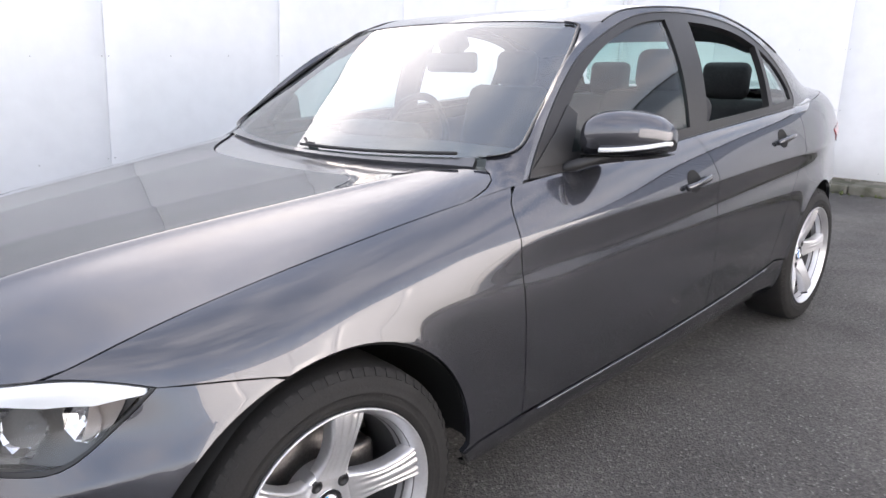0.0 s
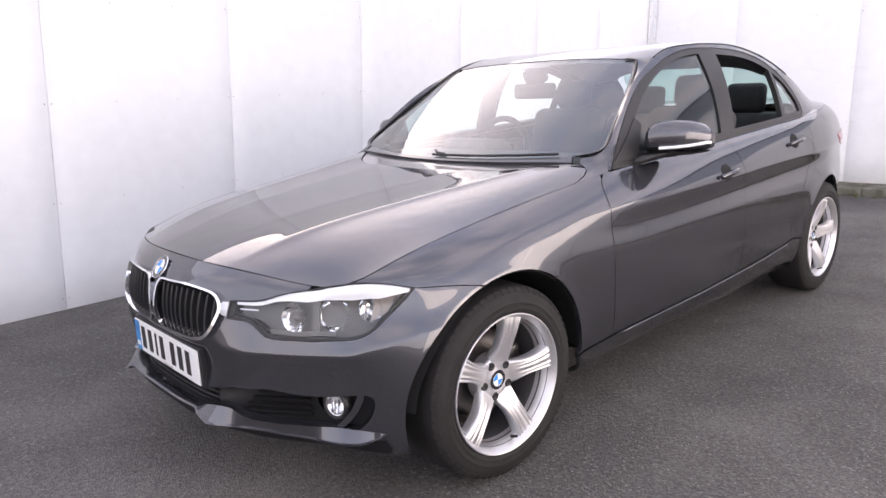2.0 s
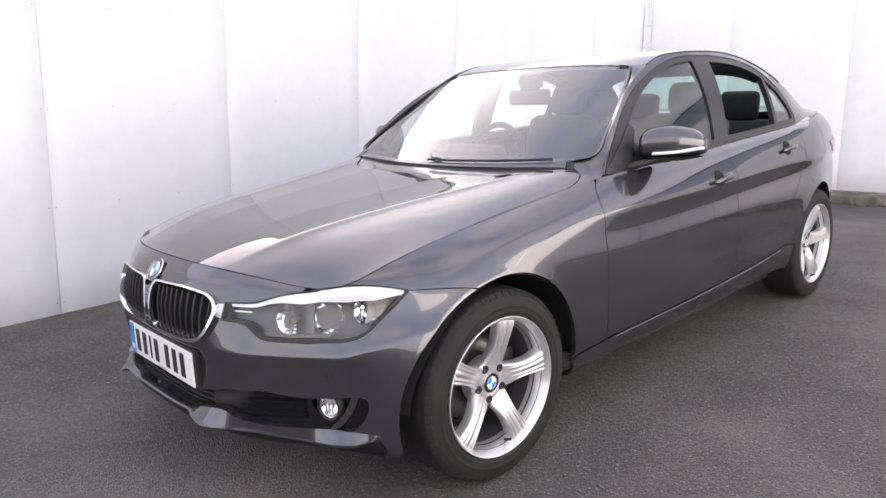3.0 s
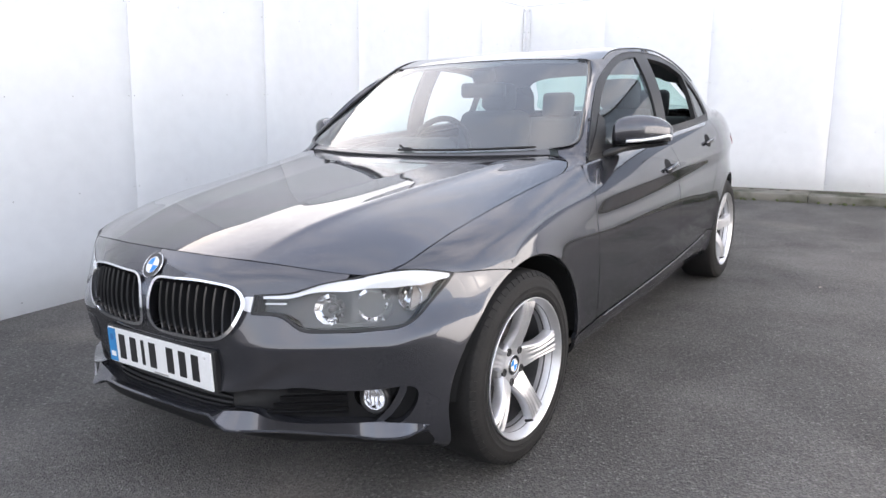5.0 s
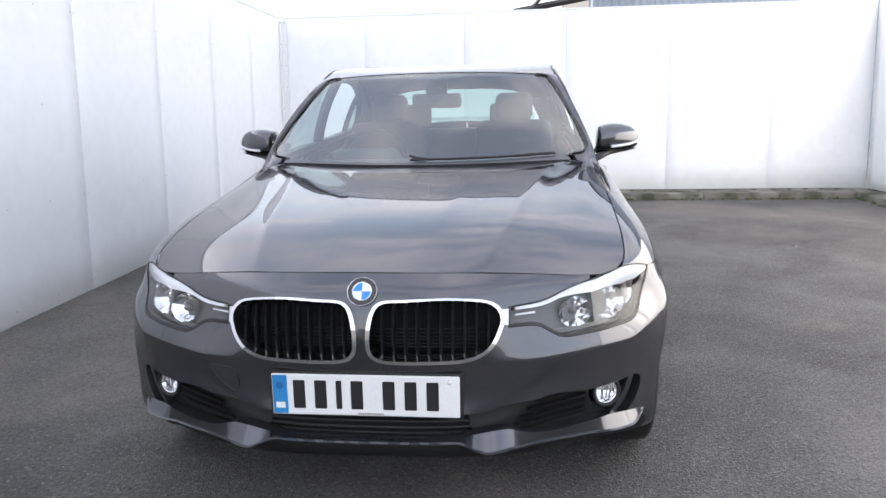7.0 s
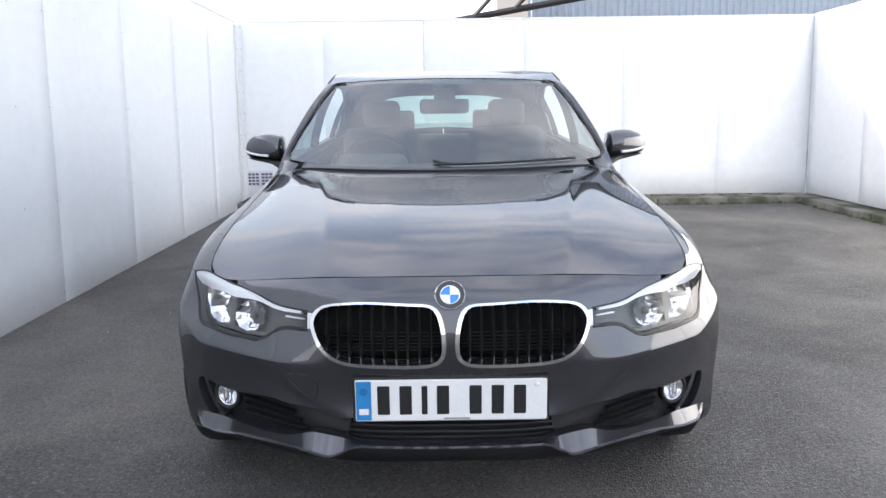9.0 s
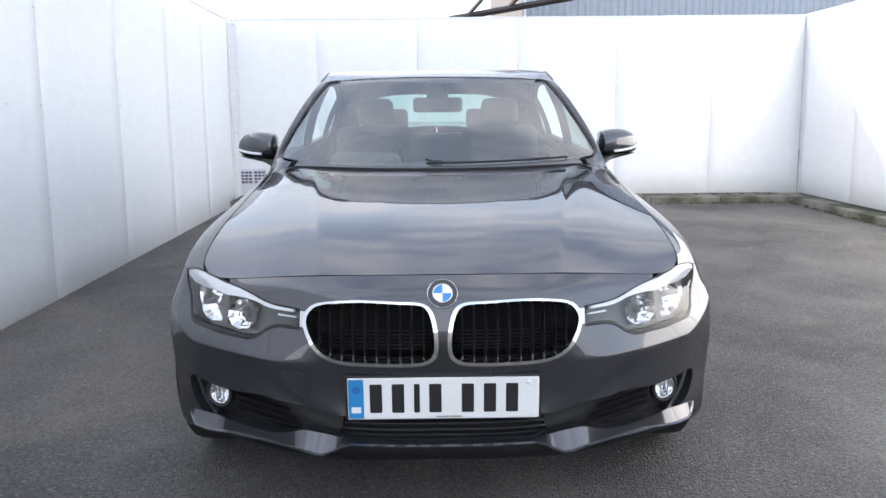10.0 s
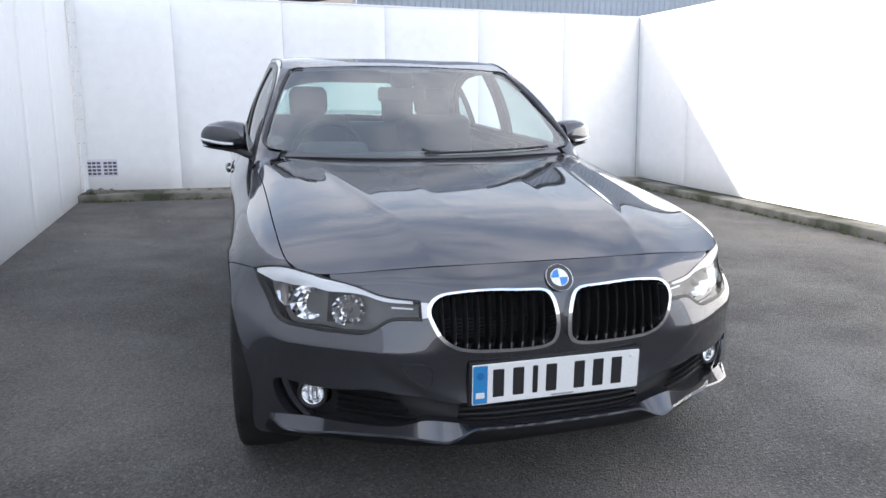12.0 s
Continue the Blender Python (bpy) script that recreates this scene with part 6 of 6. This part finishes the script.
def set_out():
    """Brings the drafted body to the car's true lengths: nose and doors a little longer, the cabin a little taller."""
    bpy.context.view_layer.update()
    low_y = ([-.80, -.69, -.5, -.3, -.12, 0, .3, .6, 1.0, 1.45, 1.645, 2.0, 2.28, 2.5, 2.81, 3.2, 3.9], [-.838, -.724, -.542, -.345, -.135, 0, .303, .592, 1.02, 1.508, 1.69, 2.05, 2.32, 2.515, 2.81, 3.19, 3.87])
    high_y = ([-.80, .4, .74, 1.0, 1.25, 1.65, 2.0, 2.28, 2.56, 3.0, 3.9], [-.838, .395, .735, 1.01, 1.262, 1.69, 2.065, 2.36, 2.655, 3.05, 3.87])
    for ob in car.children_recursive:
        if ob.type != "MESH" or ob.name.startswith("wheel") or (ob.parent and ob.parent.name.startswith("wheel")):
            continue
        m = np.array(ob.matrix_world)
        k = len(ob.data.vertices)
        co = np.empty(k * 3)
        ob.data.vertices.foreach_get("co", co)
        p = co.reshape(-1, 3) @ m[:3, :3].T + m[:3, 3]
        x, y, z = p.T
        up_share = np.clip((z - 0.88) / 0.2, 0, 1)
        up_share = up_share ** 2 * (3 - 2 * up_share)
        to_y = natural(low_y[0], low_y[1], y) * (1 - up_share) + natural(high_y[0], high_y[1], y) * up_share
        nose = np.clip((0.9 - y) / 0.6, 0, 1) * np.clip((z - 0.33) / 0.1, 0, 1)
        to_z = z + 0.007 * nose + 0.018 * np.clip((z - 1.05) / 0.3, 0, 1)
        to_x = x * (1 + 0.020 * up_share)
        back = np.linalg.inv(m)
        q = np.stack([to_x, to_y, to_z], 1) @ back[:3, :3].T + back[:3, 3]
        ob.data.vertices.foreach_set("co", q.ravel())
        ob.data.update()


set_out()

# ---- beyond and on the walls ----
CLAD = material("grey_profiled_cladding", (0.42, 0.47, 0.54), 0.45, 0.1, 0, 0.4, 0.08, 0.05, 6)
STEEL_DARK = material("dark_painted_steel", (0.035, 0.032, 0.033), 0.6, 0, 0, 3, 0.2)
PAPER = material("printed_paper", (0.66, 0.66, 0.74), 0.6, 0, 0, 3, 0.04)
PRINT = material("dark_print", (0.10, 0.10, 0.12), 0.6, 0, 0, 25, 0.5)
MOSS = material("moss", (0.07, 0.085, 0.03), 0.95, 0, 0, 20, 0.4, 0.6, 90)
LITTER = material("pale_litter", (0.34, 0.31, 0.26), 0.8, 0, 0, 30, 0.2)


def shed():
    """Profiled metal shed behind the yard's back wall."""
    top = thing("industrial_shed", "grey ribbed metal industrial building behind the wall", "building", (2.6, 19.0, 0))
    verts, faces = [], []
    pitch, x = 0.20, 0.0
    cols = []
    while x < 36:
        cols += [(x, 0), (x + 0.06, 0), (x + 0.085, -0.035), (x + 0.175, -0.035)]
        x += pitch
    for cx, cy in cols:
        verts += [(cx, cy, 0.0), (cx, cy, 7.5)]
    faces = [(2 * i, 2 * i + 2, 2 * i + 3, 2 * i + 1) for i in range(len(cols) - 1)]
    part("wall", mesh_from("wall", verts, faces, CLAD, None, False), CLAD, top)
    bm = bmesh.new()
    box(bm, (0, 0.02, 0), (36, 12, 7.45))
    part("core", bm, STEEL_DARK, top)
    bm = bmesh.new()
    box(bm, (-.1, -.12, 7.45), (36.1, 12.1, 7.6), 0.03, 1)
    part("roof", bm, STEEL_DARK, top)


shed()


def canopy():
    """Dark steel canopy frame that slopes up to the shed."""
    top = thing("steel_canopy", "dark steel canopy frame sloping up beside the shed", "canopy", (0.4, 18.0, 0))
    v, f = sweep([(0.0, 0, 3.78), (3.9, 0, 4.42)], 0.09, 4, flat=1.0)
    part("beam", mesh_from("beam", v, f, STEEL_DARK, None, False), STEEL_DARK, top)
    for a, b in (((.55, 0, 3.9), (1.35, 0, 4.75)), ((1.45, 0, 4.05), (1.45, 0, 5.2)), ((1.70, 0, 4.1), (2.6, 0, 5.0))):
        v, f = sweep([a, b], 0.055, 4)
        part("strut", mesh_from("strut", v, f, STEEL_DARK, None, False), STEEL_DARK, top)
    v, f = sweep([(.9, 0, 4.6), (5.5, 0, 5.4)], 0.07, 4)
    part("rafter", mesh_from("rafter", v, f, STEEL_DARK, None, False), STEEL_DARK, top)
    v, f = sweep([(3.8, 0, 0), (3.8, 0, 4.5)], 0.09, 4)
    part("post", mesh_from("post", v, f, STEEL_DARK, None, False), STEEL_DARK, top)


canopy()


def notice():
    """A paper sheet of small pictures fixed low on the back wall."""
    x0, x1, z0, z1 = -2.66, -2.30, .27, .48
    y = BACK_Y + 0.021
    bm = bmesh.new()
    box(bm, (x0, y - 0.004, z0), (x1, y + 0.006, z1), 0.001, 1)
    me = bpy.data.meshes.new("notice")
    bm.to_mesh(me)
    bm.free()
    me.materials.append(PAPER)
    sheet_ob = tagged(new("notice", me), "pale paper notice with rows of small dark pictures", "notice")
    w, h = x1 - x0, z1 - z0
    for block in range(2):
        for c in range(3):
            for r in range(4):
                bx = x0 + w * (0.06 + block * 0.50 + c * 0.145)
                bz = z0 + h * (0.10 + r * 0.205)
                bm = bmesh.new()
                box(bm, (bx, y - 0.0065, bz), (bx + w * 0.115, y - 0.003, bz + h * 0.135), 0.0005, 1)
                part("picture", bm, PRINT, sheet_ob)


notice()

# metal corner strips where the walls meet
for x, y, wdt in ((LEFT_CORNER + 0.012, BACK_Y - 0.010, 0.07),):
    bm = bmesh.new()
    box(bm, (x, y - 0.004, 0.02), (x + wdt, y + 0.010, WALL_TOP - 0.03), 0.001, 1)
    box(bm, (x - 0.004, y - wdt, 0.02), (x + 0.008, y, WALL_TOP - 0.03), 0.001, 1)
    plumb = Matrix.Identity(4)
    plumb[1][2] = LEAN
    bm.transform(plumb)
    me = bpy.data.meshes.new("trim_corner")
    bm.to_mesh(me)
    bm.free()
    me.materials.append(STRIP)
    strip = tagged(new("trim_corner", me), "white metal corner strip with rivets", "trim", kind="structure")
    heads = bmesh.new()
    for i in range(9):
        z = 0.12 + i * 0.28
        bmesh.ops.create_uvsphere(heads, u_segments=8, v_segments=5, radius=0.009, matrix=Matrix.Translation((x + wdt * 0.75, y - 0.005, z)))
        bmesh.ops.create_uvsphere(heads, u_segments=8, v_segments=5, radius=0.009, matrix=Matrix.Translation((x + 0.010, y - wdt * 0.75, z)))
    heads.transform(plumb)
    part("rivet_row", smooth_bm(heads), RIVET, strip)

# dark packers in the gap between kerb and wall sheets
gap_bm = bmesh.new()
x = LEFT_CORNER + 0.15
while x < RIGHT_X - 0.3:
    box(gap_bm, (x, BACK_Y - 0.04, 0.075), (x + 0.05, BACK_Y - 0.006, 0.103), 0.003, 1)
    x += rng.uniform(0.17, 0.26)
me = bpy.data.meshes.new("trim_packers")
gap_bm.to_mesh(me)
gap_bm.free()
me.materials.append(KERB)
tagged(new("trim_packers", me), "small blocks between kerb and wall sheets", "trim", kind="structure")


def clumps(name, spots, mat, label, size, category, kind="stuff"):
    """Loose little lumps lying on the ground."""
    bm = bmesh.new()
    for x, y, z, r in spots:
        m = Matrix.Translation((x, y, z + r * 0.3)) @ Euler((rng.uniform(0, 6), rng.uniform(0, 6), rng.uniform(0, 6))).to_matrix().to_4x4() @ Matrix.Diagonal((r, r * rng.uniform(0.5, 1.2), r * rng.uniform(0.4, 0.8), 1))
        bmesh.ops.create_icosphere(bm, subdivisions=1, radius=1.0, matrix=m)
    me = bpy.data.meshes.new(name)
    bm.to_mesh(me)
    bm.free()
    me.materials.append(mat)
    return tagged(new(name, me), label, category, kind=kind)


spots = [(rng.uniform(LEFT_CORNER + .1, RIGHT_X - .3), BACK_Y - 0.33 - abs(rng.gauss(0, .02)), 0, rng.uniform(.008, .028)) for _ in range(170)]
spots += [(RIGHT_X - 0.26 - abs(rng.gauss(0, .02)), rng.uniform(0.5, BACK_Y - .3), 0, rng.uniform(.008, .026)) for _ in range(150)]
clumps("moss", spots, MOSS, "green moss along the foot of the kerbs", 0, "moss")
spots = [(rng.uniform(1.4, 4.5), rng.uniform(2.5, 6.6), 0, rng.uniform(.004, .011)) for _ in range(18)] + [(rng.uniform(-2.3, -1.1), rng.uniform(0.8, 6.3), 0, rng.uniform(.004, .009)) for _ in range(18)]
clumps("leaf_litter", spots, LITTER, "scattered pale leaf and stone litter on asphalt", 0, "litter")
spots = [(LEFT_CORNER + rng.uniform(.04, .34), BACK_Y - rng.uniform(.04, .28), 0.085, rng.uniform(.018, .05)) for _ in range(26)]
clumps("rubble", spots, KERB, "small heap of mossy rubble in the yard corner", 0, "rubble")
